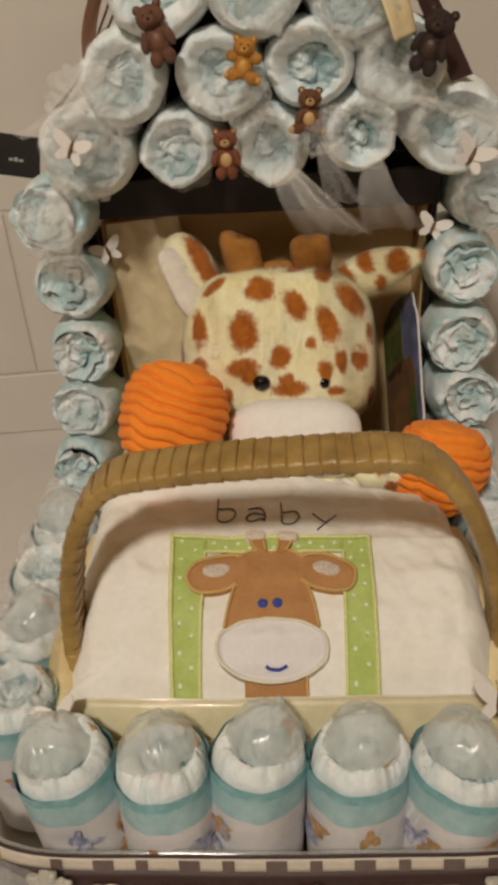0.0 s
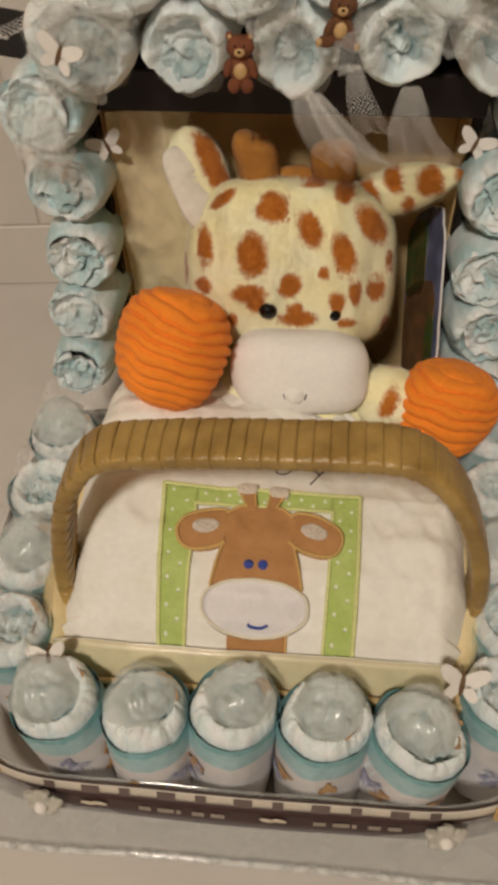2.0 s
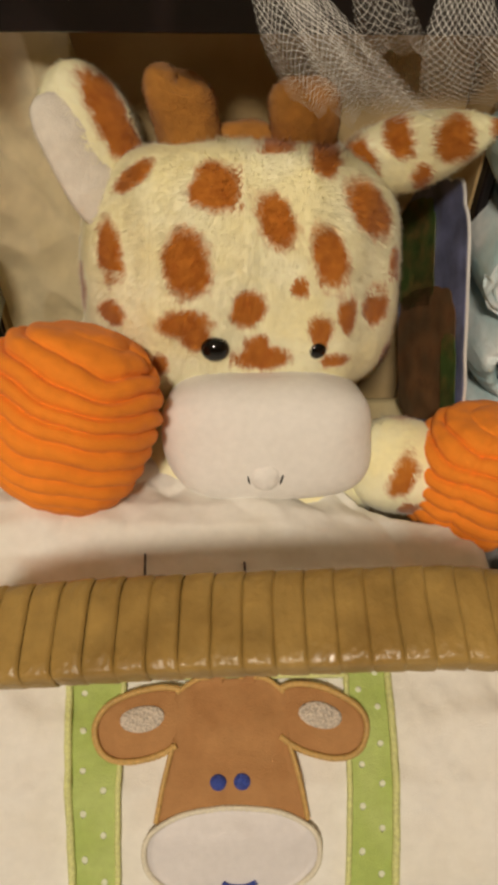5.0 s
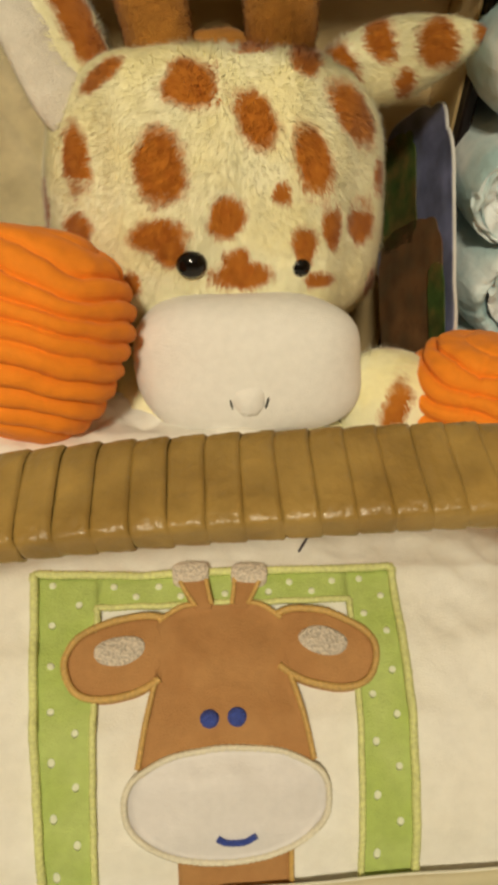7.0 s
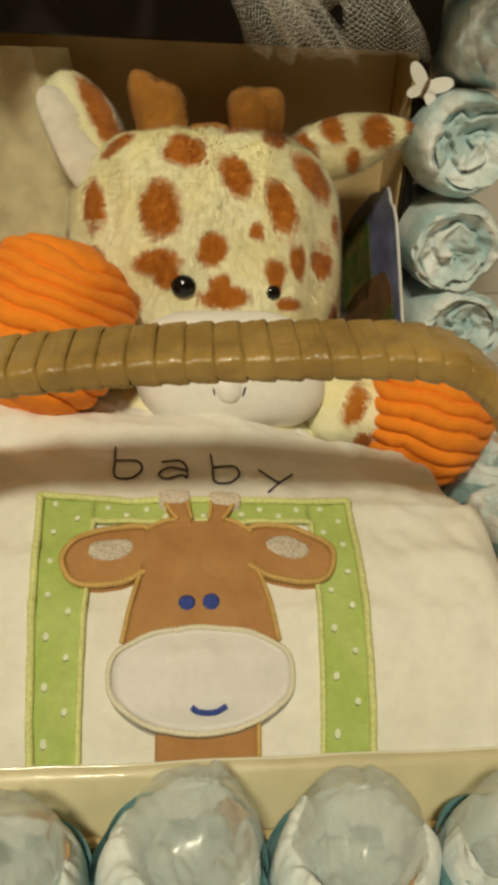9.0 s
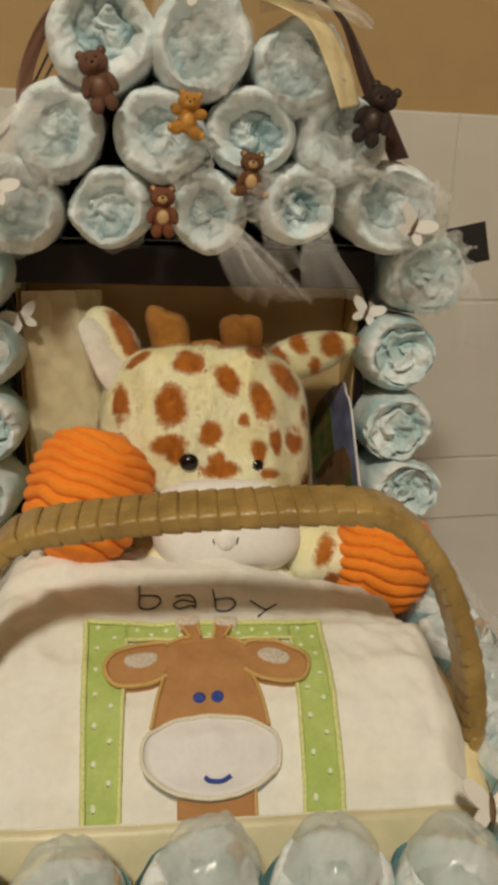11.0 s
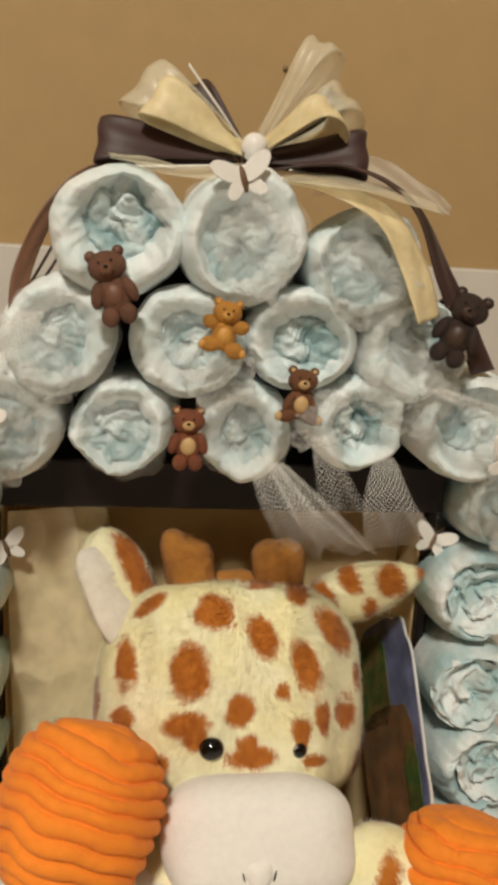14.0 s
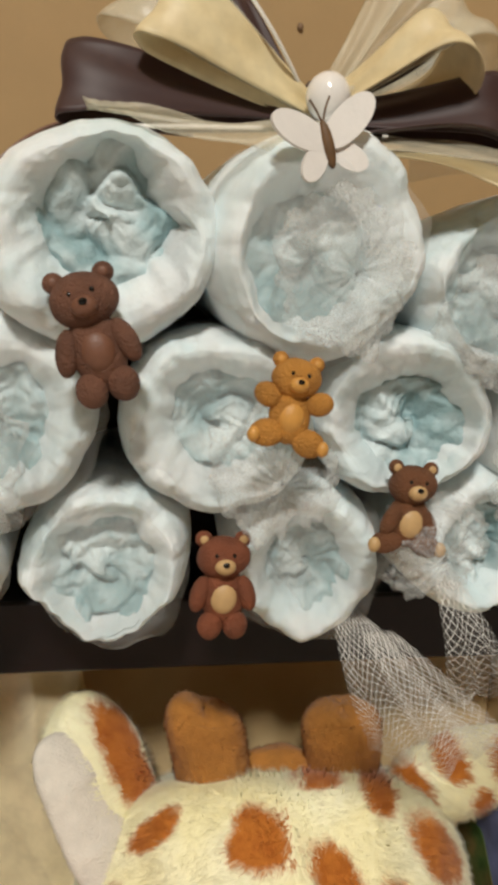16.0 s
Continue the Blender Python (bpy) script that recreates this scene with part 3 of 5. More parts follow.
def cover_height(x, y):
    """Top of the blanket over the padded bed."""
    keys = [(0.440, 0.092), (0.447, 0.104), (0.460, 0.121), (0.475, 0.134), (0.490, 0.1450), (0.515, 0.1535), (0.545, 0.1590), (0.575, 0.1580), (0.592, 0.157), (0.606, 0.164), (0.618, 0.163), (0.632, 0.154), (0.66, 0.150), (0.70, 0.142)]
    h = keys[-1][1]
    for (a, p), (b, q) in zip(keys, keys[1:]):
        if y <= b:
            f = max(0.0, (y - a) / (b - a))
            f = f * f * (3 - 2 * f) * 0.4 + f * 0.6
            h = p + (q - p) * f
            break
    right = 0.156 - 0.10 * max(0.0, 0.47 - y)
    e = max((x - right + 0.030) / 0.030, (-0.138 - x + 0.036) / 0.036, 0.0)
    h -= 0.050 * e ** 2.4 * (1 if y > 0.46 else 0.6)
    h -= 0.025 * max(0.0, min(1.0, (x - 0.02) / 0.11)) * max(0.0, min(1.0, (y - 0.545) / 0.06))
    h += (0.004 * max(0.0, min(1.0, (-0.02 - x) / 0.05)) - 0.002 * max(0.0, min(1.0, (x - 0.03) / 0.05))) * max(0.0, min(1.0, (y - 0.50) / 0.04))
    quilt = max(0.0, min(1.0, (y - 0.612) / 0.02))
    h += 0.0022 * quilt * (abs(math.sin((x + y) * 130)) ** 0.5 - 0.5 + abs(math.sin((x - y) * 130)) ** 0.5 - 0.5)
    rag = 1 + 1.6 * max(0.0, min(1.0, (abs(x - 0.006) - 0.075) / 0.04))
    h += 0.0035 * max(0.0, min(1.0, (y - 0.560) / 0.05)) * abs(noise.noise(Vector((x * 30 + y * 12, y * 10, 1.0)))) 
    h += 0.0020 * rag * noise.noise(Vector((x * 26 + y * 14, y * 26, 3.0))) + 0.0016 * rag * abs(noise.noise(Vector((x * 50 - y * 30, y * 35 + x * 20, 5.0)))) + (0.0006 + 0.0005 * rag) * noise.noise(Vector((x * 75 + y * 40, y * 60, 9.0))) + 0.0004 * noise.noise(Vector((x * 190, y * 190, 2.0)))
    return h


bed = thing("mattress", "cream padded cradle mattress with a satin edge", "mattress")
bm = bmesh.new()
block(bm, (-0.130, 0.432, 0.010), (0.140, 0.760, 0.094), 0.012, seg=3)
part("pad", bm, M_SHEET, bed)
bm = bmesh.new()
tube(bm, [(0.142, 0.436, 0.090), (0.151, 0.48, 0.100), (0.152, 0.53, 0.110), (0.146, 0.60, 0.114)], lambda s: 0.0085 + 0.0035 * math.sin(s * 3.0), 40, 12)
part("side_piping", bm, M_SHEET, bed)
bm = bmesh.new()
tube(bm, [(-0.132, 0.436, 0.090), (-0.139, 0.48, 0.100), (-0.139, 0.53, 0.110), (-0.133, 0.60, 0.116)], lambda s: 0.0085 + 0.0030 * math.sin(s * 3.0), 40, 12)
part("side_piping", bm, M_SHEET, bed)

bm = bmesh.new()


def satin_edge(u, v):
    """Glossy cream strip that the blanket is tucked behind."""
    x = -0.134 + 0.282 * u
    w = noise.noise(Vector((x * 22, v * 2, 6.0)))
    y = 0.4270 + 0.0190 * v + 0.0012 * w - 0.0030 * math.sin(v * math.pi)
    return Vector((x, y, 0.074 + 0.0365 * v + 0.0012 * noise.noise(Vector((x * 16, 2.0, 1.0))) - 0.004 * max(0.0, abs(u - 0.5) * 2 - 0.9) / 0.1))


sheet(bm, 90, 10, satin_edge)
thick(bm, 0.0010)
part("satin_edge", bm, M_SATIN, bed, "glossy cream satin strip along the front")
bm = bmesh.new()
tube(bm, [satin_edge(k / 24, 1.0) for k in range(25)], 0.0007, 60, 6)
part("clear_rim", bm, M_RIM, bed, "shiny clear rim on the satin strip")

blanket = thing("blanket", "ivory fleece baby blanket with a giraffe patch, tucked in", "blanket")
bm = bmesh.new()


def cover(u, v):
    x = -0.138 + 0.294 * u
    end = 0.672 - 0.052 * max(0.0, min(1.0, (x - 0.03) / 0.06))
    y = 0.440 + (end - 0.440) * v
    return Vector((x, y, max(cover_height(x, y), 0.086)))


sheet(bm, 170, 150, cover)
hem(bm, 0.004)
part("cover", bm, M_COVER, blanket)


def onto(x, y, lift):
    return Vector((x, y, cover_height(x, y) + lift))


def applique(name, outline, lift, material, puff=0.0, rings=8, label="", parent=None):
    """A flat sewn piece: outline is a closed loop of (x, y), laid on the blanket."""
    bm = bmesh.new()
    cx = sum(p[0] for p in outline) / len(outline)
    cy = sum(p[1] for p in outline) / len(outline)
    n = len(outline)
    loops = []
    for k in range(1, rings + 1):
        s = k / rings
        loops.append([bm.verts.new(onto(cx + (x - cx) * s, cy + (y - cy) * s, lift + puff * (1 - s * s))) for x, y in outline])
    mid = bm.verts.new(onto(cx, cy, lift + puff))
    for i in range(n):
        bm.faces.new((mid, loops[0][i], loops[0][(i + 1) % n]))
        for a, b in zip(loops, loops[1:]):
            bm.faces.new((a[i], b[i], b[(i + 1) % n], a[(i + 1) % n]))
    bmesh.ops.recalc_face_normals(bm, faces=bm.faces)
    edge = [bm.verts.new(v.co - Vector((0, 0, lift + 0.001))) for v in loops[-1]]
    for i in range(n):
        bm.faces.new((loops[-1][i], edge[i], edge[(i + 1) % n], loops[-1][(i + 1) % n]))
    return part(name, bm, material, parent or blanket, label)


def stitching(name, line, lift, radius, material, close=True, parent=None, straight=False):
    """A raised satin-stitched line on the blanket."""
    if len(line) > 6 and not close and straight:
        line = [(a + (c - a) * k / 9, b + (d - b) * k / 9) for (a, b), (c, d) in zip(line, line[1:]) for k in range(9)] + [line[-1]]
    pts = [onto(x, y, lift) for x, y in line]
    bm = bmesh.new()
    if close:
        pts = smooth_path(pts + pts[:1], 4 * len(pts) + 1)[:-1]
        count = len(pts)
    else:
        count = max(24, int(sum((b - a).length for a, b in zip(pts, pts[1:])) / 0.0007))
    tube(bm, pts, lambda s: radius * (1.10 if int(s * (count - 1) + 0.5) % 2 else 0.84) * (1 + 0.10 * noise.noise(Vector((s * 90, radius * 9000, 0)))), n=count, seg=7, close=close)
    return part(name, bm, material, parent or blanket)


def oval(cx, cy, rx, ry, turn=0.0, n=40, e=1.0):
    c, s = math.cos(radians(turn)), math.sin(radians(turn))
    out = []
    for k in range(n):
        a = k / n * 2 * math.pi
        x, y = rx * spow(math.cos(a), e), ry * spow(math.sin(a), e)
        out.append((cx + c * x - s * y, cy + s * x + c * y))
    return out


def smooth_loop(corners, n=8):
    """A closed loop of (x, y) that runs smoothly through the corners."""
    m, out = len(corners), []
    for i in range(m):
        a, b, c, d = (Vector((*corners[(i + q) % m], 0)) for q in (-1, 0, 1, 2))
        for k in range(n):
            f = k / n
            q = 0.5 * (2 * b + (c - a) * f + (2 * a - 5 * b + 4 * c - d) * f * f + (3 * b - a - 3 * c + d) * f ** 3)
            out.append((q.x, q.y))
    return out


def fill(corners, n=10):
    """Points spread along a polygon's sides."""
    out = []
    for (a, b), (c, d) in zip(corners, corners[1:] + corners[:1]):
        out += [(a + (c - a) * k / n, b + (d - b) * k / n) for k in range(n)]
    return out


PY0, PY1 = 0.447, 0.5435


def side(foot, top):
    """x along a patch line that leans from foot to top."""
    return lambda y: foot + (top - foot) * (y - PY0) / (PY1 - PY0)


def strip(name, x0, x1, y0, y1, dots):
    bm = bmesh.new()

    def at(u, v):
        y = y0 + (y1 - y0) * v
        return onto(x0(y) + (x1(y) - x0(y)) * u, y, 0.0018)

    sheet(bm, 4 + int((x1(y1) - x0(y1)) / 0.003), 4 + int((y1 - y0) / 0.003), at)
    hem(bm, 0.0015)
    own = part(name, bm, M_GREEN, blanket, "green polka-dot cotton strip")
    for dx, dy in dots:
        applique("dot", oval(x0(dy) + (x1(dy) - x0(dy)) * dx, dy, 0.0013, 0.0012, n=12), 0.0023, M_DOT, rings=2, parent=own)
    return own


OUTL, INL, INR, OUTR = side(-0.0590, -0.0636), side(-0.0415, -0.0398), side(0.0528, 0.0560), side(0.0725, 0.0742)
SILL = PY1 - 0.0125
strip("patch_side", OUTL, INL, PY0, PY1, [(0.28 + (k % 2) * 0.42, PY0 + 0.006 + k * 0.0072) for k in range(13)])
strip("patch_side", INR, OUTR, PY0, PY1, [(0.28 + (k % 2) * 0.42, PY0 + 0.006 + k * 0.0072) for k in range(13)])
strip("patch_top", INL, INR, SILL, PY1, [(0.06 + k * 0.088, PY1 - 0.0045 - (k % 2) * 0.004) for k in range(11)])
for a, b, top, lift, thread in ((OUTL, OUTR, PY1, 0.0026, 0.0017), (INL, INR, SILL, 0.0022, 0.0013)):
    stitching("patch_edging", [(a(y), y) for y in (PY0, 0.48, 0.51, top)] + [(0.008, top + 0.0004)] + [(b(y), y) for y in (top, 0.51, 0.48, PY0)], lift, thread, M_LIME, close=False, straight=True)
CX = 0.0055
head = smooth_loop([(CX, 0.5295), (CX + 0.013, 0.5295), (CX + 0.0225, 0.5245), (CX + 0.0245, 0.515), (CX + 0.0245, 0.503), (CX + 0.0285, 0.488), (CX + 0.031, 0.476), (CX + 0.027, 0.467), (CX, 0.466), (CX - 0.027, 0.467), (CX - 0.031, 0.476), (CX - 0.0285, 0.488), (CX - 0.0245, 0.503), (CX - 0.0245, 0.515), (CX - 0.0225, 0.5245), (CX - 0.013, 0.5295)])
applique("applique_head", head, 0.0038, M_APBROWN, 0.001, label="caramel felt giraffe face")
for side in ([(CX - 0.0240, 0.5045), (CX - 0.0280, 0.490), (CX - 0.0310, 0.478)], [(CX + 0.0240, 0.5045), (CX + 0.0280, 0.490), (CX + 0.0310, 0.478)], [(CX - 0.023, 0.5237), (CX - 0.015, 0.5290), (CX - 0.009, 0.5300)], [(CX + 0.023, 0.5237), (CX + 0.016, 0.5290), (CX + 0.010, 0.5300)]):
    stitching("head_stitching", side, 0.0044, 0.0011, M_STITCH, close=False)
neck = fill([(CX - 0.018, 0.4585), (CX + 0.022, 0.4585), (CX + 0.022, 0.4440), (CX - 0.018, 0.4440)])
applique("applique_neck", neck, 0.0020, M_APBROWN, 0.0)
stitching("neck_stitching", [(CX + 0.022, 0.4590), (CX + 0.022, 0.452), (CX + 0.022, 0.4445)], 0.0026, 0.0010, M_STITCH, close=False)
for s, cx, tn in ((-1, CX - 0.0360, 15), (1, CX + 0.0365, -19)):
    lobe = oval(cx, 0.5125, 0.0208, 0.0128, tn, e=0.85)
    own = applique("applique_ear", lobe, 0.0034, M_APBROWN, 0.0010)
    stitching("ear_stitching", [p for p in lobe if s * (p[0] - CX) > 0.0205] if s < 0 else [p for p in lobe[20:] + lobe[:20] if p[0] - CX > 0.0205], 0.0042, 0.0014, M_STITCH, close=False)
    applique("inner_ear", oval(cx + s * 0.001, 0.5140, 0.0092, 0.0050, tn * 0.5), 0.0050, M_NET, 0.0003, parent=own, label="white netted inner ear")
for s, cx in ((-1, CX - 0.0060), (1, CX + 0.0075)):
    horn = fill([(cx - 0.0030, 0.5275), (cx + 0.0030, 0.5275), (cx + 0.0052 + s * 0.0042, 0.5405), (cx - 0.0052 + s * 0.0042, 0.5405)], 6)
    own = applique("applique_horn", horn, 0.0054, M_APBROWN, 0.0006)
    applique("horn_tip", oval(cx + s * 0.0045, 0.5422 if s < 0 else 0.5408, 0.0070, 0.0042, 0, e=0.7), 0.0068, M_NET, 0.0005, parent=own, label="white netted horn tip")
    for e in (-1, 1):
        stitching("horn_stitching", [(cx + e * 0.0030, 0.5285), (cx + e * 0.0040 + s * 0.0020, 0.5335), (cx + e * 0.0050 + s * 0.0036, 0.5385)], 0.0060, 0.0009, M_STITCH, close=False)
muzzle = oval(CX, 0.4676, 0.0358, 0.0145, 0, 56, 0.9)
applique("applique_muzzle", muzzle, 0.0046, M_LILAC, 0.0022, label="pale lilac-white satin muzzle")
stitching("muzzle_stitching", muzzle, 0.0050, 0.0012, M_IVSTITCH)
for cx in (CX - 0.0055, CX + 0.0042):
    applique("sewn_eye", oval(cx, 0.4905, 0.0034, 0.0029, n=20), 0.0052, M_BLUE, 0.0012, rings=4, label="blue embroidered eye")
stitching("sewn_mouth", [(CX - 0.004, 0.4582), (CX - 0.001, 0.4572), (CX + 0.005, 0.4570), (CX + 0.0095, 0.4582)], 0.0066, 0.0012, M_BLUE, close=False)


# the word sewn above the patch, letter by letter along the cloth
def stroke(line, dx, dy, k=1.0):
    stitching("sewn_letter", [(dx + a * k, dy + b * k) for a, b in line], 0.0010, 0.00055, M_INK, close=False)


B = [(0.0, 0.0200), (0.0005, 0.010), (0.001, 0.0), (0.007, -0.001), (0.011, 0.004), (0.009, 0.010), (0.001, 0.009)]
A = [(0.001, 0.011), (0.008, 0.012), (0.011, 0.008), (0.011, 0.0), (0.009, 0.002), (0.003, -0.001), (0.0, 0.003), (0.004, 0.007), (0.011, 0.006)]
Y1, Y2 = [(0.0, 0.011), (0.004, 0.006), (0.007, 0.003)], [(0.014, 0.013), (0.008, 0.004), (0.002, -0.006)]
stroke(B, -0.0345, 0.5675, 1.25)
stroke(A, -0.0125, 0.5665, 1.22)
stroke(B, 0.0130, 0.5640, 1.20)
stroke(Y1, 0.0365, 0.5615, 1.25)
stroke(Y2, 0.0365, 0.5615, 1.25)

# ---- handle ----


def even_path(points, n):
    """As smooth_path, with the points evenly spaced along it."""
    fine = smooth_path(points, n * 6)
    run = [0.0]
    for a, b in zip(fine, fine[1:]):
        run.append(run[-1] + (b - a).length)
    out, k = [], 0
    for i in range(n):
        want = run[-1] * i / (n - 1)
        while k < len(run) - 2 and run[k + 1] < want:
            k += 1
        out.append(fine[k].lerp(fine[k + 1], (want - run[k]) / max(1e-9, run[k + 1] - run[k])))
    return out


handle = thing("basket_handle", "arched basket handle wrapped in golden brown leatherette bands", "handle")
ARCH = even_path([(-0.129, 0.481, 0.118), (-0.127, 0.487, 0.155), (-0.119, 0.494, 0.200), (-0.106, 0.500, 0.229), (-0.090, 0.504, 0.2435), (-0.060, 0.505, 0.2490), (-0.015, 0.505, 0.2535), (0.040, 0.505, 0.2560), (0.083, 0.505, 0.2560), (0.103, 0.504, 0.2505), (0.120, 0.502, 0.236), (0.134, 0.499, 0.214), (0.148, 0.495, 0.178), (0.155, 0.491, 0.145), (0.157, 0.490, 0.121)], 260)


def arch_at(s):
    k = max(1, min(258, int(s * 259)))
    f = s * 259 - int(s * 259)
    p = Vector((0, 0.0025, -0.0050)) + ARCH[int(s * 259)].lerp(ARCH[min(259, int(s * 259) + 1)], f)
    t = (ARCH[k + 1] - ARCH[k - 1]).normalized()
    a = Vector((0, 1, 0))
    a = (a - t * a.dot(t)).normalized()
    return p, a, t.cross(a) * -1, t


BANDS = 48
for k in range(BANDS):
    bm = bmesh.new()
    wob = random.Random(k).uniform(-0.2, 0.2)

    def at(u, v, k=k, wob=wob):
        s0 = (k - 0.02 + 1.04 * v) / BANDS
        ang = u * 2 * math.pi
        skew = 0.16 * math.sin(ang + 0.5 + wob)
        p, a, b, t = arch_at(max(0.001, min(0.998, s0 + skew / BANDS)))
        grow = 1.0 + 0.01 * v - (0.015 if v > 0.985 or v < 0.02 else 0)
        puff = 0.0005 * math.sin(v * math.pi) ** 0.5 + 0.0013 * v - (0.0010 if v > 0.985 or v < 0.02 else 0)
        puff += 0.0005 * noise.noise(Vector((math.cos(ang) * 6, s0 * 330, k * 2.3)))
        w = 1 + 0.016 * noise.noise(Vector((math.cos(ang) * 2, math.sin(ang) * 2, k * 1.7 + v)))
        leg = max(0.0, abs(s0 - 0.5) * 2 - 0.5) / 0.5
        return p + a * (0.0045 + (0.0172 - 0.0045 * leg) * spow(math.cos(ang), 0.42) * grow * w) + b * ((0.0052 + puff) * spow(math.sin(ang), 0.5) * w)

    sheet(bm, 60, 14, at, close_u=True)
    part("wrap_band", bm, M_HANDLE, handle)
for x, y in ((-0.126, 0.481), (0.160, 0.490)):
    bm = bmesh.new()
    block(bm, (x - 0.007, y - 0.007, 0.010), (x + 0.001, y + 0.007, 0.120), 0.002)
    part("handle_post", bm, M_HANDLE, handle)

# ---- plush giraffe ----
FACE = Vector((0.019, 0.705, 0.245))
FU, FV = Vector((1, 0, 0)), Vector((0, 0.52, 0.854)).normalized()
FN = FU.cross(FV) * 1.0
FTURN = Matrix((FU, FV, FN)).transposed()
# centre, half sizes and lean of each spot on the face
SPOTS = [(-0.032, 0.002, 0.0122, 0.0178, 0), (-0.0185, 0.0360, 0.0122, 0.0118, 0), (0.0095, 0.0220, 0.0092, 0.0140, 26), (0.0355, 0.0060, 0.0090, 0.0162, 24), (0.0225, -0.0085, 0.0046, 0.0055, 0),
         (-0.0030, -0.0203, 0.0092, 0.0105, -25), (-0.0335, -0.0276, 0.0140, 0.0082, 0), (-0.0285, -0.0345, 0.0085, 0.0080, 0), (0.0060, -0.0458, 0.0140, 0.0070, 0), (0.0030, -0.0395, 0.0062, 0.0066, 0),
         (0.0335, -0.0318, 0.0062, 0.0097, 0), (0.0465, -0.0240, 0.0054, 0.0102, 6), (0.0625, -0.0205, 0.0078, 0.0118, 0), (0.0415, -0.0480, 0.0082, 0.0046, 0)]
SPOTS += [(0.0555, 0.0255, 0.0100, 0.0170, 38), (-0.0690, 0.0055, 0.0074, 0.0170, 4), (-0.0885, -0.0165, 0.0042, 0.0120, 0), (-0.0700, -0.0240, 0.0078, 0.0066, -30), (-0.0470, -0.0492, 0.0046, 0.0066, 0),
          (0.0335, 0.0478, 0.0084, 0.0088, 0), (0.0080, 0.0540, 0.0110, 0.0042, 0), (0.0735, -0.0520, 0.0040, 0.0105, 0), (-0.0560, 0.0400, 0.0125, 0.0048, 38), (0.0710, 0.0030, 0.0032, 0.0056, 0)]


def spot_at(a, b, spots, r=1.0):
    best = 0.0
    for cx, cy, rx, ry, turn in spots:
        c, s = math.cos(radians(turn)), -math.sin(radians(turn))
        dx, dy = a - cx, b - cy
        x, y = c * dx - s * dy, s * dx + c * dy
        taper = 1 + 0.22 * math.sin(cx * 900) * y / ry
        rag = noise.noise(Vector((a * 420, b * 240, cx * 90))) * 0.14 + noise.noise(Vector((a * 110, b * 110, cy * 200))) * 0.14
        d = (abs(x / rx * taper) ** 2.1 + abs(y / ry) ** 2.1) ** 0.476 + rag
        best = max(best, 1.28 - d)
    return max(0.0, min(1.0, best))


gir = bmesh.new()
lay = gir.verts.layers.float.new("spot")
PLUSH, SNOUT, PINK, HORN, ORANGE, BEAD = range(6)
roots = []


def skin(nu, nv, at, index, spots=None, close_u=True, fur=0):
    """Adds a closed skin; spots(p) gives the pattern; fur: number of hairs."""
    vs = sheet(gir, nu, nv, at, close_u=close_u, index=index)
    for row in vs:
        for v in row:
            v[lay] = spots(v.co) if spots else 0.0
    if fur:
        mid = sum((v.co for row in vs for v in row), Vector()) / (nu * nv)
        flat = [(i, j) for i in range(nu if close_u else nu - 1) for j in range(nv - 1)]
        area = [(vs[(i + 1) % nu][j + 1].co - vs[i][j].co).cross(vs[i][j + 1].co - vs[(i + 1) % nu][j].co).length for i, j in flat]
        picks = roots_rng.choices(flat, weights=area, k=fur)
        for i, j in picks:
            a, b, c, d = vs[i][j], vs[(i + 1) % nu][j], vs[(i + 1) % nu][j + 1], vs[i][j + 1]
            f, g = roots_rng.random(), roots_rng.random()
            p = a.co.lerp(b.co, f).lerp(d.co.lerp(c.co, f), g)
            nrm = (c.co - a.co).cross(d.co - b.co)
            if nrm.dot(p - mid) < 0:
                nrm.negate()
            if nrm.length > 1e-9:
                roots.append((p, nrm.normalized(), a[lay], index))


roots_rng = random.Random(12)


def head_local(p):
    d = p - FACE
    return d.dot(FU), d.dot(FV), d.dot(FN)


def boxy(centre, radii, turn, e1, e2, lump=0.0, f=25.0, pole="z"):
    c = Vector(centre)

    def at(u, v):
        a, b = -u * 2 * math.pi, (v - 0.5) * math.pi * 0.9999
        q = Vector((radii[0] * spow(math.cos(b), e2) * spow(math.cos(a), e1), radii[1] * spow(math.cos(b), e2) * spow(math.sin(a), e1), radii[2] * spow(math.sin(b), e2)))
        q *= 1 + lump * noise.noise(q * f + c * 9)
        return c + turn @ q

    return at


def shaped_head(u, v):
    base = boxy((0, 0, 0), (0.0840, 0.066, 0.052), Matrix.Identity(3), 0.52, 0.70)(u, v)
    k = base.y / 0.066
    base.x *= 1.0 - 0.05 * k - 0.03 * k * k
    base.z += 0.009 * max(0.0, min(1.0, (base.y + 0.030) / 0.055)) if base.z > 0 else 0.0
    seam = math.exp(-((base.x - 0.008) / 0.004) ** 2) * 0.0016 * (1 if base.z > 0 else 0)
    base.z += 0.004 * noise.noise(base * 22) + 0.0035 * noise.noise(Vector((base.x * 70, base.y * 14, 3.0))) - seam + 0.006 * (1 - (base.x / 0.08) ** 2)
    return FACE - FN * 0.047 + FTURN @ (base + Vector((-0.0050, -0.009, 0)))


skin(260, 170, shaped_head, PLUSH, lambda p: spot_at(head_local(p)[0], head_local(p)[1], SPOTS) if head_local(p)[2] > -0.045 else 0.0, fur=90000)
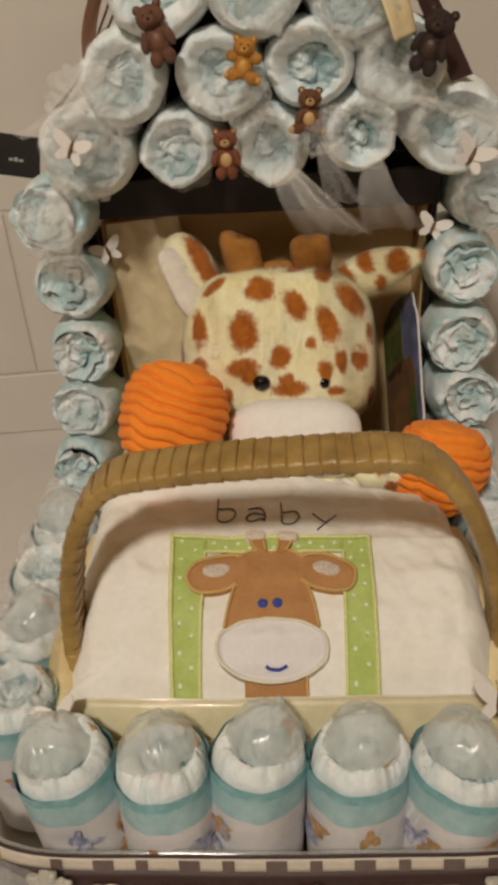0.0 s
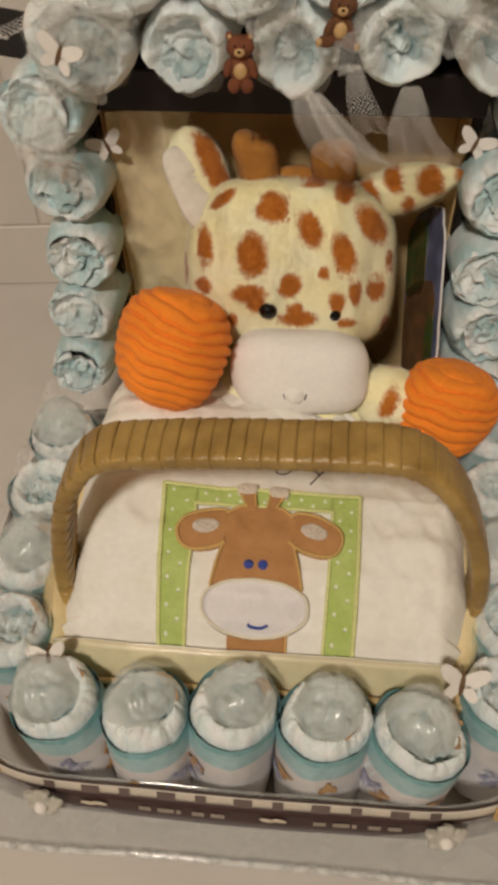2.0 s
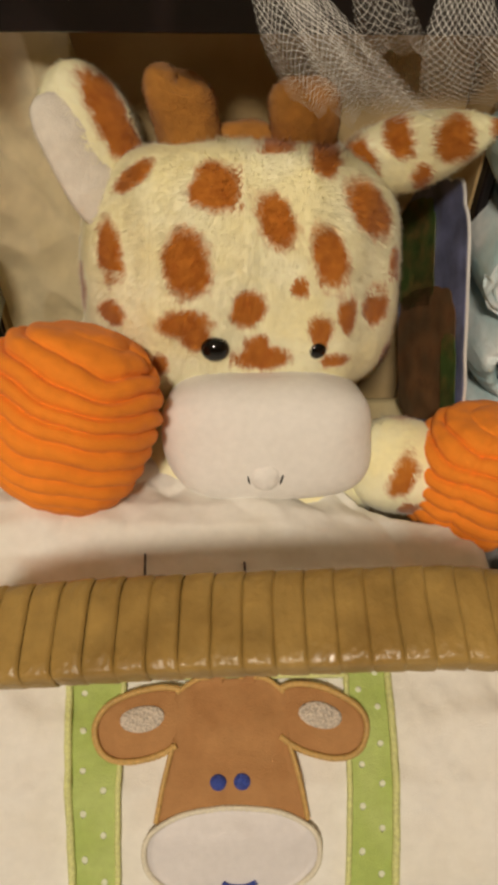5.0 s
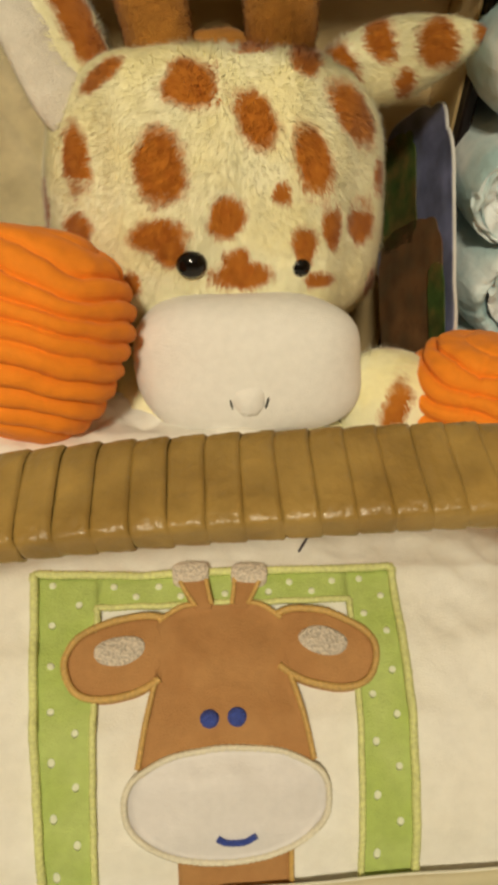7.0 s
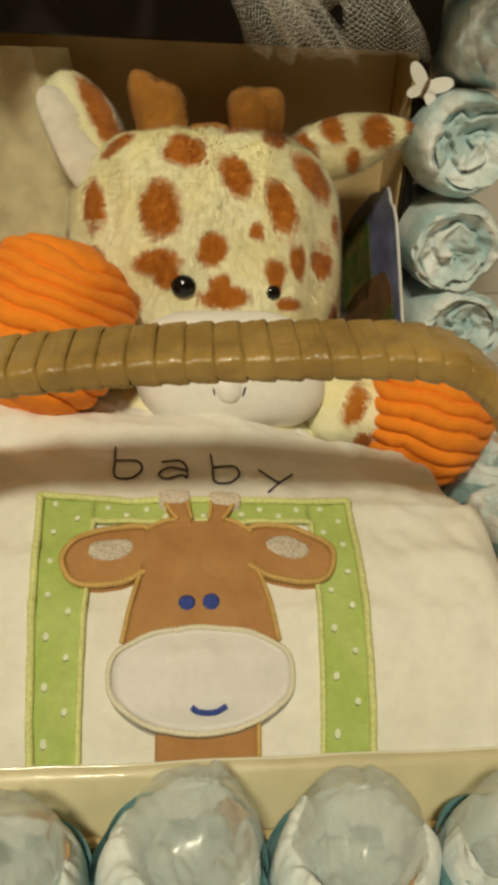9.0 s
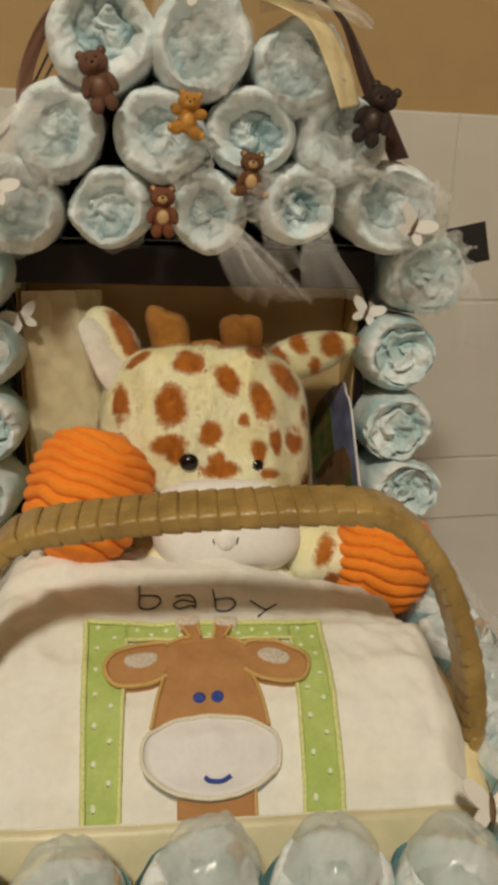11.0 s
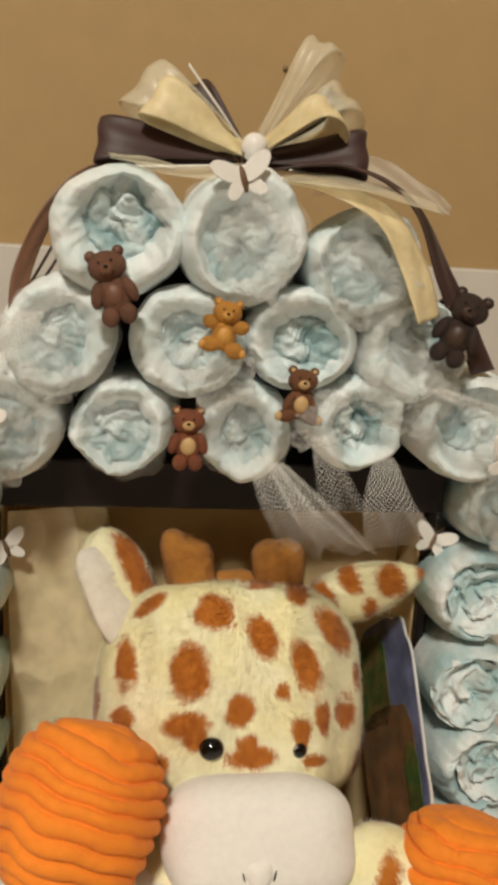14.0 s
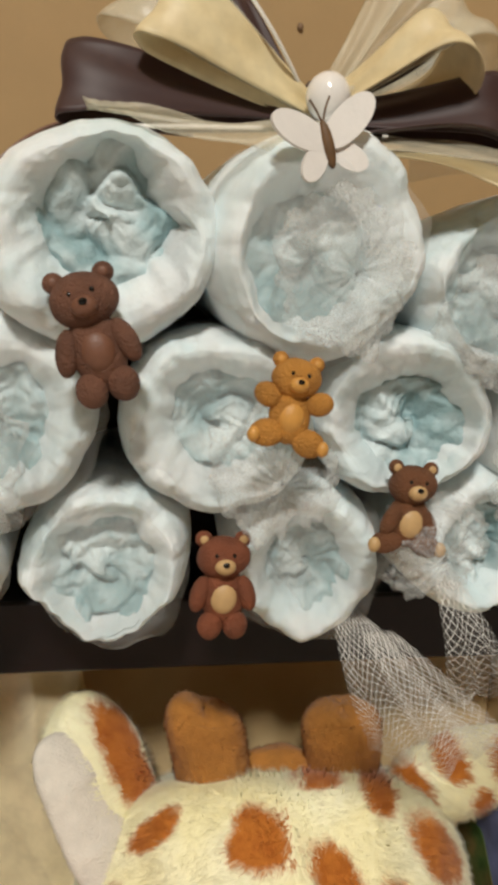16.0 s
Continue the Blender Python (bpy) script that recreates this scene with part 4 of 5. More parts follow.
# snout
skin(64, 40, boxy((0.027, 0.662, 0.169), (0.0545, 0.0335, 0.036), FTURN, 0.62, 0.66, 0.05, 30), SNOUT)
NOSE = Vector((0.024, 0.662, 0.169)) - FV * 0.0125 + FN * 0.0345
for dx in (-0.0085, 0.0085):
    blob(gir, NOSE + FU * dx, (0.0009, 0.0048, 0.0014), FTURN @ R3(0, 0, 14 if dx < 0 else -14), nu=8, nv=6, index=BEAD)
blob(gir, NOSE - FN * 0.001, (0.0082, 0.0080, 0.0052), FTURN, nu=16, nv=10, index=SNOUT, rough=0.001, freq=200)


# ears
def ear(base, tip, wide, deep, face, spots, bend, blunt=False):
    b, t = Vector(base), Vector(tip)
    ax = (t - b).normalized()
    n = Vector(face)
    n = (n - ax * n.dot(ax)).normalized()
    s = ax.cross(n)
    length = (t - b).length

    def at(u, v):
        a = -u * 2 * math.pi
        w = max(0.0, 1 - (2 * (0.12 + 0.88 * v) - 1) ** 4) ** 0.5 * (0.8 + 0.2 * math.sin(v * 3)) if blunt else math.sin(min(1.0, 0.10 + v * 0.92) * math.pi) ** 0.62 * (1 - 0.25 * v)
        cup = -0.30 * wide * w * max(0.0, math.cos(a) ** 2 - 0.5)
        return b + ax * (length * v) + s * (wide * w * math.cos(a)) + n * (deep * w * math.sin(a) + cup + bend * math.sin(v * 3.0))

    def mark(p):
        d = p - b
        return spot_at(d.dot(s), d.dot(ax), spots)

    skin(60, 50, at, PLUSH, mark, fur=9000)


ear((-0.0425, 0.738, 0.248), (-0.070, 0.769, 0.313), 0.0245, 0.010, (0.72, -0.69, 0.1), [(0.0045, 0.046, 0.0115, 0.026, 0), (0.010, 0.030, 0.0075, 0.018, 0)], 0.003, True)
ear((0.066, 0.742, 0.273), (0.141, 0.748, 0.294), 0.0195, 0.010, (0.05, -0.85, 0.5), [(-0.001, 0.050, 0.0125, 0.0110, 0), (-0.009, 0.025, 0.0110, 0.0075, 0), (0.002, 0.074, 0.008, 0.006, 0), (0.011, 0.032, 0.0062, 0.006, 0), (-0.002, 0.006, 0.011, 0.0075, 0)], 0.002)


def flap(u, v):
    """Pale lining of the upright ear, on its outer side."""
    b, t = Vector((-0.0475, 0.7230, 0.250)), Vector((-0.0755, 0.7510, 0.307))
    ax = (t - b).normalized()
    a = -u * 2 * math.pi
    w = max(0.0, 1 - (2 * v - 1) ** 4) ** 0.5
    s = Vector((-0.80, -0.52, 0.15)).normalized()
    n = ax.cross(s)
    tuck = abs(math.sin(v * 9 + 0.6 * math.cos(a))) ** 0.5 + 0.6 * noise.noise(Vector((v * 9, math.cos(a) * 2, 1.0)))
    crease = 1.08 - 0.16 * tuck if math.sin(a) > 0 else 1.0
    return b + ax * (v * (t - b).length) + s * (0.0160 * w * (1 + 0.04 * tuck * (v - 0.5)) * math.cos(a)) + n * (0.0075 * w * math.sin(a) * crease)


skin(40, 60, flap, PINK, fur=2500)

# horns, eyes, arm, body, paws
for bx, tx, tz in ((-0.010, -0.016, 0.317), (0.044, 0.044, 0.313)):
    b, t = Vector((bx, 0.752, 0.270)), Vector((tx, 0.756, tz))

    def at(u, v, b=b, t=t):
        a = -u * 2 * math.pi
        r = 0.0145 + 0.0046 * v if v < 0.62 else 0.01735 * math.sqrt(max(0.0, 1 - ((v - 0.62) / 0.38) ** 3.0)) + 0.0001
        r *= 1 + 0.10 * noise.noise(Vector((math.cos(a) * 1.2, math.sin(a) * 1.2, v * 2 + bx * 90)))
        q = b.lerp(t, v) + Vector((r * math.cos(a), r * 0.8 * math.sin(a), -0.34 * r * math.cos(a) * v * (1 if bx < 0 else -0.12)))
        return q + Vector((0, 0, 0.001 * noise.noise(q * 90) - (0.002 * math.exp(-(math.cos(a) / 0.4) ** 2) if v > 0.85 else 0) - 0.003 * max(0.0, (v - 0.88) / 0.12) ** 2))
    skin(40, 40, at, HORN, fur=5000)
skin(24, 14, boxy((0.016, 0.757, 0.278), (0.020, 0.011, 0.011), Matrix.Identity(3), 1, 1, 0.25, 80), HORN, fur=1200)
for ex, ey in ((0.0000, 0.6762), (0.0505, 0.6806)):
    blob(gir, (ex, ey, 0.2150 if ex < 0.01 else 0.2105), ((0.0072, 0.0058, 0.0066) if ex < 0.01 else (0.0060, 0.0052, 0.0056)), nu=18, nv=12, index=BEAD)
skin(40, 26, boxy((0.102, 0.655, 0.146), (0.030, 0.026, 0.026), R3(0, 10, 0), 0.9, 0.9, 0.06, 40), PLUSH, lambda p: spot_at(p.x, p.z, [(0.096, 0.160, 0.0062, 0.0115, -30), (0.103, 0.139, 0.0065, 0.0085, 0)]), fur=6000)
skin(30, 20, boxy((0.010, 0.690, 0.110), (0.085, 0.090, 0.055), Matrix.Identity(3), 0.9, 0.9), PLUSH)
skin(24, 16, boxy((-0.060, 0.690, 0.180), (0.025, 0.045, 0.025), Matrix.Identity(3), 0.9, 0.9), PLUSH)


def paw(centre, radii, turn, ribs, curl, pinch, seam_at):
    q = turn
    c = Vector(centre)

    def at(u, v):
        a, b = -u * 2 * math.pi, (v - 0.5) * math.pi * 0.9999
        p = Vector((spow(math.cos(b), 0.85) * math.cos(a), spow(math.cos(b), 0.85) * math.sin(a), spow(math.sin(b), 0.9)))
        w = p.z + curl * p.x + 0.10 * noise.noise(p * 1.6 + c * 7)
        k = abs(math.sin(w * ribs))
        rib = 0.125 * (k ** 0.38) - 0.105
        seam = math.exp(-((math.atan2(p.y, p.x) - seam_at) / 0.05) ** 2)
        p *= 1 + (rib - 0.05 * seam) * min(1.0, 4.0 * (1 - abs(p.z))) + 0.07 * noise.noise(p * 1.3 + c * 3) + 0.018 * noise.noise(p * 5 + c) - pinch * max(0.0, p.z - 0.75) * 0.8
        return c + q @ Vector((p.x * radii[0], p.y * radii[1], p.z * radii[2]))

    skin(120, 230, at, ORANGE)


paw((-0.0695, 0.643, 0.204), (0.0420, 0.041, 0.0465), R3(-24, 20, 8), 16.5, 0.10, 0.25, -0.25)
paw((0.1430, 0.648, 0.147), (0.0400, 0.036, 0.0415), R3(-14, 12, 6), 14.0, 0.06, 0.5, -2.25)
bmesh.ops.recalc_face_normals(gir, faces=gir.faces)
# short pile, one sliver a hair, combed outwards from the brow
skin_count = len(gir.verts)
pile = []
for p, n, s, index in roots:
    a, b, c = head_local(p)
    out = FU * (a - 0.008) * 14 + FV * ((b - 0.03) * 9 - 0.25)
    comb = out * 0.8 + Vector((0.5 * noise.noise(p * 55), 0.2 * noise.noise(p * 70 + n), -0.15 + 0.5 * noise.noise(p * 35)))
    comb -= n * comb.dot(n)
    lift = 0.22 + 0.12 * noise.noise(p * 90)
    d = (n * lift + comb * 0.9 + Vector((roots_rng.uniform(-0.25, 0.25), roots_rng.uniform(-0.2, 0.2), roots_rng.uniform(-0.25, 0.25)))).normalized()
    side = d.cross(n)
    if side.length < 1e-4:
        continue
    side = side.normalized() * 0.00022
    ln = roots_rng.uniform(0.0022, 0.0048) if index == PLUSH else roots_rng.uniform(0.0010, 0.0020)
    tri = [gir.verts.new(p - side), gir.verts.new(p + side), gir.verts.new(p + d * ln)]
    for v in tri:
        v[lay] = s
    pile += [n, n, (n + d * 0.35).normalized()]
    gir.faces.new(tri).material_index = index
giraffe = part("plush_giraffe", gir, [M_PLUSH, M_SNOUT, M_PINKEAR, M_HORN, M_ORANGE, M_BEAD], None)
lie = [v.vector.copy() for v in giraffe.data.vertex_normals[:skin_count]] + pile
giraffe.data.normals_split_custom_set_from_vertices(lie)
tagged(giraffe, "yellow plush giraffe with rust spots and orange corduroy paws, in bed", "plush toy")

# ---- picture book beside the giraffe ----
book = thing("picture_book", "shaped card picture book with a blue edge standing in the hood", "book", pose(0.125, 0.697, 0.133, -45, 0, 0) @ pose(0, 0, 0, 0, 0, 13))
M_BOOKSKY = mat("blue_book_print", (0.17, 0.19, 0.34), 0.3, 0.25, 90, second=(0.10, 0.11, 0.18), mix_scale=40)
M_BOOKBROWN = mat("brown_book_print", (0.22, 0.11, 0.05), 0.3, 0.35, 120, second=(0.12, 0.075, 0.04), mix_scale=60)
M_BOOKGREEN = mat("green_book_print", (0.06, 0.11, 0.03), 0.3, 0.35, 140, second=(0.12, 0.09, 0.03), mix_scale=70)
M_BOOKEDGE = mat("white_board_edge", (0.70, 0.68, 0.66), 0.6, 0.05, 100)


def board(name, lo_y, hi_y, lo_z, hi_z, x, t, material, wav, parent, label=""):
    bm = bmesh.new()
    n = 90
    out = []
    for k in range(n):
        a = k / n * 2 * math.pi
        y = (lo_y + hi_y) / 2 + (hi_y - lo_y) / 2 * spow(math.cos(a), 0.45)
        z = (lo_z + hi_z) / 2 + (hi_z - lo_z) / 2 * spow(math.sin(a), 0.45)
        k2 = 1 + wav * abs(math.sin(4.5 * a + 1))
        out.append(bm.verts.new((x, (lo_y + hi_y) / 2 + (y - (lo_y + hi_y) / 2) * k2, (lo_z + hi_z) / 2 + (z - (lo_z + hi_z) / 2) * k2)))
    bm.faces.new(out)
    thick(bm, t)
    return part(name, bm, material, parent, label, smooth=False)


board("cover_board", -0.045, 0.034, 0.0, 0.136, 0.0, 0.0016, M_BOOKEDGE, 0.06, book)
board("cover_print", -0.0442, 0.0332, 0.0008, 0.1352, -0.0020, 0.0006, M_BOOKSKY, 0.06, book, "dark blue printed cover")
board("print_house", -0.036, 0.031, 0.003, 0.078, -0.0030, 0.0005, M_BOOKBROWN, 0.05, book)
board("print_tree", -0.012, 0.031, 0.070, 0.130, -0.0030, 0.0005, M_BOOKGREEN, 0.08, book)
board("print_bush", -0.040, -0.025, 0.004, 0.050, -0.0038, 0.0005, M_BOOKGREEN, 0.08, book)

# ---- crumpled golden film inside the hood ----
M_GOLDFILM = sheer("golden_film", (0.94, 0.82, 0.54), 0.60, 4000, 0.28, 1.0)
bm = bmesh.new()


def film(u, v):
    x, z = -0.128 + (0.105 - 0.045 * v) * u, 0.10 + 0.225 * v
    q = Vector((x * 24 + z * 5, z * 11, 4.0))
    return Vector((x, 0.778 - 0.016 * (1 - u) + 0.010 * noise.noise(q * 0.7) + 0.008 * abs(noise.noise(q * 1.7)), z))


sheet(bm, 60, 120, film)
tagged(part("film_liner", bm, M_GOLDFILM, None), "crumpled golden see-through film lining the hood", "plastic film")

# ---- toy bears ----


def bear(name_label, place, size, colour, belly, turn, pose_kind):
    """Flat-backed resin bear, one mesh, about `size` tall, facing -y."""
    mb = mat("resin_" + colour[0], colour[1], 0.68, 0.2, 300, 0.7, 1300, second=tuple(c * 0.7 for c in colour[1]), mix_scale=150)
    mc = mat("belly_" + colour[0], belly, 0.5, 0.08, 300, 0.1, 900)
    bm = bmesh.new()
    s = size
    blob(bm, (0, 0, 0.37 * s), (0.205 * s, 0.13 * s, 0.27 * s), index=0, rough=0.02 * s, freq=3 / s)
    blob(bm, (0, -0.03 * s, 0.72 * s), (0.240 * s, 0.16 * s, 0.195 * s), index=0, rough=0.02 * s, freq=3 / s)
    blob(bm, (0, -0.17 * s, 0.67 * s), (0.095 * s, 0.07 * s, 0.075 * s), index=1, nu=16, nv=10)
    blob(bm, (0, -0.24 * s, 0.70 * s), (0.032 * s, 0.022 * s, 0.024 * s), index=2, nu=10, nv=8)
    for sx in (-1, 1):
        blob(bm, (sx * 0.175 * s, 0.0, 0.88 * s), (0.078 * s, 0.05 * s, 0.075 * s), index=0, nu=16, nv=10)
        blob(bm, (sx * 0.175 * s, -0.045 * s, 0.88 * s), (0.040 * s, 0.015 * s, 0.040 * s), index=1, nu=12, nv=8)
        blob(bm, (sx * 0.075 * s, -0.175 * s, 0.765 * s), (0.020 * s, 0.012 * s, 0.022 * s), index=2, nu=10, nv=8)
    blob(bm, (0, -0.075 * s, 0.36 * s), (0.125 * s, 0.075 * s, 0.15 * s), index=1, nu=18, nv=12)
    limbs = {"stand": [((-0.22, 0.39), (0.085, 0.17), -16), ((0.22, 0.39), (0.085, 0.17), 16), ((-0.12, 0.10), (0.115, 0.13), 0), ((0.12, 0.10), (0.115, 0.13), 0)],
             "sit": [((-0.19, 0.38), (0.085, 0.18), -26), ((0.19, 0.36), (0.085, 0.18), 26), ((-0.22, 0.16), (0.17, 0.11), 12), ((0.20, 0.14), (0.17, 0.11), -12)],
             "wave": [((-0.26, 0.54), (0.14, 0.115), -24), ((0.27, 0.52), (0.14, 0.115), 16), ((-0.21, 0.19), (0.17, 0.135), 8), ((0.22, 0.14), (0.17, 0.135), -16)]}[pose_kind]
    for (x, z), (rx, rz), t in limbs:
        blob(bm, (x * 0.95 * s, -0.045 * s, z * s), (rx * s, 0.085 * s, rz * s), R3(0, -t, 0), index=0, nu=16, nv=10)
        if pose_kind != "stand" and z < 0.3:
            ex = x + math.copysign(rx * 0.72, x)
            blob(bm, (ex * s, -0.095 * s, (z - (0.02 if pose_kind == "sit" else 0.03)) * s), (0.062 * s, 0.06 * s, 0.075 * s), index=1, nu=12, nv=8)
    ob = part("toy_bear", bm, [mb, mc, M_BEAD], None, m=pose(*place) @ R3(*turn).to_4x4())
    tagged(ob, name_label, "toy bear", "toy bears on the hood")


TANB = (0.55, 0.36, 0.16)
bear("dark brown resin teddy bear leaning on a diaper", (-0.054, 0.688, 0.4515), 0.040, ("dark", (0.165, 0.070, 0.038)), (0.165, 0.072, 0.040), (-6, -16, 0), "stand")
bear("honey yellow resin teddy bear with spread arms", (-0.004, 0.686, 0.4365), 0.0315, ("honey", (0.56, 0.25, 0.035)), (0.60, 0.30, 0.06), (-6, 8, 0), "wave")
bear("brown resin teddy bear sitting with a tan belly", (0.0405, 0.696, 0.3995), 0.034, ("brown", (0.17, 0.065, 0.022)), TANB, (-6, 4, 0), "sit")
bear("reddish brown resin teddy bear standing with a tan belly", (-0.0185, 0.698, 0.3735), 0.036, ("russet", (0.23, 0.068, 0.026)), TANB, (-6, 0, 0), "stand")
bear("very dark brown resin teddy bear under ribbon", (0.116, 0.690, 0.438), 0.042, ("black", (0.030, 0.014, 0.010)), (0.05, 0.025, 0.015), (-6, 20, -20), "stand")

# ---- butterflies ----


def butterfly(place, turn, size):
    root = thing("butterfly", "small white painted wooden butterfly with a brown body", "butterfly", pose(*place) @ R3(*turn).to_4x4(), "wooden butterflies")
    for sx in (-1, 1):
        for cx, cz, rx, rz, t in ((0.30, 0.16, 0.34, 0.20, 38), (0.22, -0.20, 0.22, 0.15, -40)):
            bm = bmesh.new()
            out = []
            for k in range(28):
                a = k / 28 * 2 * math.pi
                r = 1 + 0.10 * math.cos(a * 2 + 0.6)
                x, z = rx * math.cos(a) * r, rz * math.sin(a) * r
                c, s = math.cos(radians(t)), math.sin(radians(t))
                xx, zz = cx + c * x - s * z, cz + s * x + c * z
                out.append(bm.verts.new((sx * xx * size, -abs(xx) * size * 0.22, zz * size)))
            bm.faces.new(out)
            thick(bm, 0.0012)
            part("wing", bm, M_WOODW, root, smooth=False)
    bm = bmesh.new()
    blob(bm, (0, -0.001, -0.03 * size), (0.075 * size, 0.075 * size, 0.27 * size), nu=12, nv=10)
    part("body", bm, M_WOODB, root)
    bm = bmesh.new()
    for sx in (-1, 1):
        tube(bm, [(0, -0.001, 0.2 * size), (sx * 0.06 * size, -0.002, 0.35 * size), (sx * 0.12 * size, -0.003, 0.45 * size)], 0.0003, 8, 5)
    part("antennae", bm, M_WOODB, root)


butterfly((0.004, 0.690, 0.525), (-8, -16, 8), 0.025)
butterfly((-0.124, 0.676, 0.403), (-12, 22, -8), 0.023)
butterfly((0.152, 0.676, 0.386), (-12, 30, 6), 0.025)
butterfly((-0.127, 0.752, 0.306), (-10, -20, 12), 0.023)
butterfly((0.144, 0.750, 0.315), (-10, 20, -8), 0.023)
butterfly((-0.128, 0.428, 0.116), (-55, -25, 0), 0.026)
butterfly((0.140, 0.428, 0.126), (-48, 12, 0), 0.027)

# ---- bow on top ----
bow = thing("ribbon_bow", "large brown, cream and sheer ribbon bow with a pearl", "bow")
C = Vector((0.012, 0.738, 0.540))


def loop(name, reach, width, material, label, fat, lean=0.0, back=0.0, ripple=0.0006, twist=38):
    """A ribbon loop from the knot out to `reach` and back again; twist turns its inside to the front."""
    e = Vector(reach)
    d = e - C
    up = (Vector((0, 0, 1)) - d.normalized() * d.normalized().z).normalized()
    across = up * math.cos(radians(twist)) + Vector((0, 1, 0)) * math.sin(radians(twist))
    n = d.cross(across).normalized()
    if n.z < 0:
        n.negate()
    p = [C - n * 0.002, C + d * 0.40 - n * fat * 0.75, C + d * 0.80 - n * fat * 1.05, C + d * 0.98 - n * fat * 0.5, C + d * 0.99 + n * fat * 0.5, C + d * 0.82 + n * fat * 1.1, C + d * 0.42 + n * fat * 0.7, C + n * 0.003]
    p = [q + Vector((0, back, 0)) for q in p]
    bm = ribbon(p, lambda s: across + Vector((lean * 0.4, 0, 0)), lambda s: width * (0.25 + 0.75 * min(1, math.sin(s * math.pi) ** 1.3 * 1.12)), n=72, ripple=ripple, wide=13)
    return part(name, bm, material, bow, label)


loop("brown_loop", (-0.070, 0.726, 0.543), 0.026, M_BROWN, "dark brown satin loop", 0.006, 0.1, twist=24)
loop("brown_loop", (0.074, 0.726, 0.544), 0.026, M_BROWN, "dark brown satin loop", 0.006, 0.1, twist=24)
loop("cream_loop", (-0.042, 0.726, 0.566), 0.026, M_CREAM, "cream satin loop", 0.006, 0.3, -0.004, twist=14)
loop("cream_loop", (0.056, 0.726, 0.562), 0.020, M_CREAM, "cream satin loop", 0.012, -0.4, -0.004)
loop("sheer_loop", (-0.050, 0.742, 0.575), 0.032, M_ORGANZA, "sheer cream loop", 0.009, 0.4, -0.002, 0.0010, twist=18)
loop("sheer_loop", (0.052, 0.742, 0.600), 0.018, M_ORGANZA, "sheer cream loop", 0.010, -0.7, -0.002, 0.0010)
loop("sheer_loop", (0.066, 0.742, 0.570), 0.024, M_ORGANZA, "sheer cream loop", 0.012, -0.4, -0.008, 0.0010)
loop("white_edged_loop", (-0.018, 0.748, 0.580), 0.012, M_BROWN, "", 0.003, 0.6, 0.006)
loop("white_edged_loop", (0.062, 0.748, 0.578), 0.014, M_BROWN, "", 0.006, -0.4, 0.006)
M_WHITESATIN = mat("white_satin", (0.80, 0.77, 0.70), 0.4, 0.03, 200)
for pts in ([C, (-0.006, 0.722, 0.560), (-0.024, 0.722, 0.582)], [C, (0.032, 0.724, 0.556), (0.052, 0.726, 0.564)], [C + Vector((-0.02, -0.012, -0.006)), (-0.03, 0.722, 0.532), (-0.066, 0.724, 0.530)], [C + Vector((0.02, -0.012, -0.006)), (0.05, 0.718, 0.531), (0.082, 0.720, 0.526)]):
    part("white_edge", ribbon(pts, (0.3, 0.2, 1), 0.0014, n=24, wide=3), M_WHITESATIN, bow)
part("organza_drape", ribbon([(0.008, 0.704, 0.529), (-0.020, 0.700, 0.527), (-0.046, 0.703, 0.531), (-0.062, 0.710, 0.534)], (0, 0.45, 0.9), lambda s: 0.011 * (1 - 0.85 * s), n=40, ripple=0.0015), M_ORGANZA, bow)
part("tulle_fan", ribbon([(0.050, 0.748, 0.535), (0.085, 0.750, 0.538), (0.115, 0.750, 0.528), (0.132, 0.750, 0.520)], (0.1, 0.1, 1), lambda s: 0.024 * (1 - 0.75 * s), n=40, ripple=0.002), M_TULLE, bow, "stiff sheer white net")
bm = bmesh.new()
blob(bm, C + Vector((0, 0.002, -0.003)), (0.010, 0.010, 0.015), e1=0.8, rough=0.002, freq=150)
part("knot", bm, M_BROWN, bow)
bm = bmesh.new()
blob(bm, C + Vector((0.000, -0.0160, 0.004)), (0.0072, 0.0072, 0.0076), nu=32, nv=20)
part("pearl", bm, M_PEARL, bow, "round glossy white pearl")


def tail(name, pts, side, width, material, label=""):
    return part(name, ribbon(pts, side, width, n=50, ripple=0.0004), material, bow, label)


tail("brown_tail", [(-0.030, 0.736, 0.534), (-0.068, 0.734, 0.531), (-0.092, 0.724, 0.510), (-0.107, 0.714, 0.476), (-0.110, 0.708, 0.448)], lambda s: (0.25 + 0.7 * s, 0.8 - 0.4 * s, -0.2), 0.010, M_BRONZE, "bronze brown ribbon tail")
tail("brown_tail", [(0.015, 0.716, 0.532), (0.060, 0.712, 0.537), (0.098, 0.712, 0.520), (0.122, 0.714, 0.480), (0.150, 0.716, 0.430)], lambda s: (0.5 * s, 0.8 - 0.6 * s, 0.1), 0.018, M_BROWN, "dark brown ribbon tail")
tail("cream_tail", [(0.030, 0.712, 0.528), (0.056, 0.700, 0.523), (0.080, 0.692, 0.510), (0.095, 0.688, 0.486), (0.105, 0.686, 0.460)], lambda s: (0.6, 0.5, 0.15), 0.022, M_CREAM, "cream satin ribbon tail with notched end")
tail("organza_tail", [(0.018, 0.712, 0.530), (0.05, 0.700, 0.528), (0.078, 0.698, 0.524), (0.110, 0.705, 0.518)], lambda s: (0.1, 0.9, 0.3), 0.026, M_ORGANZA)
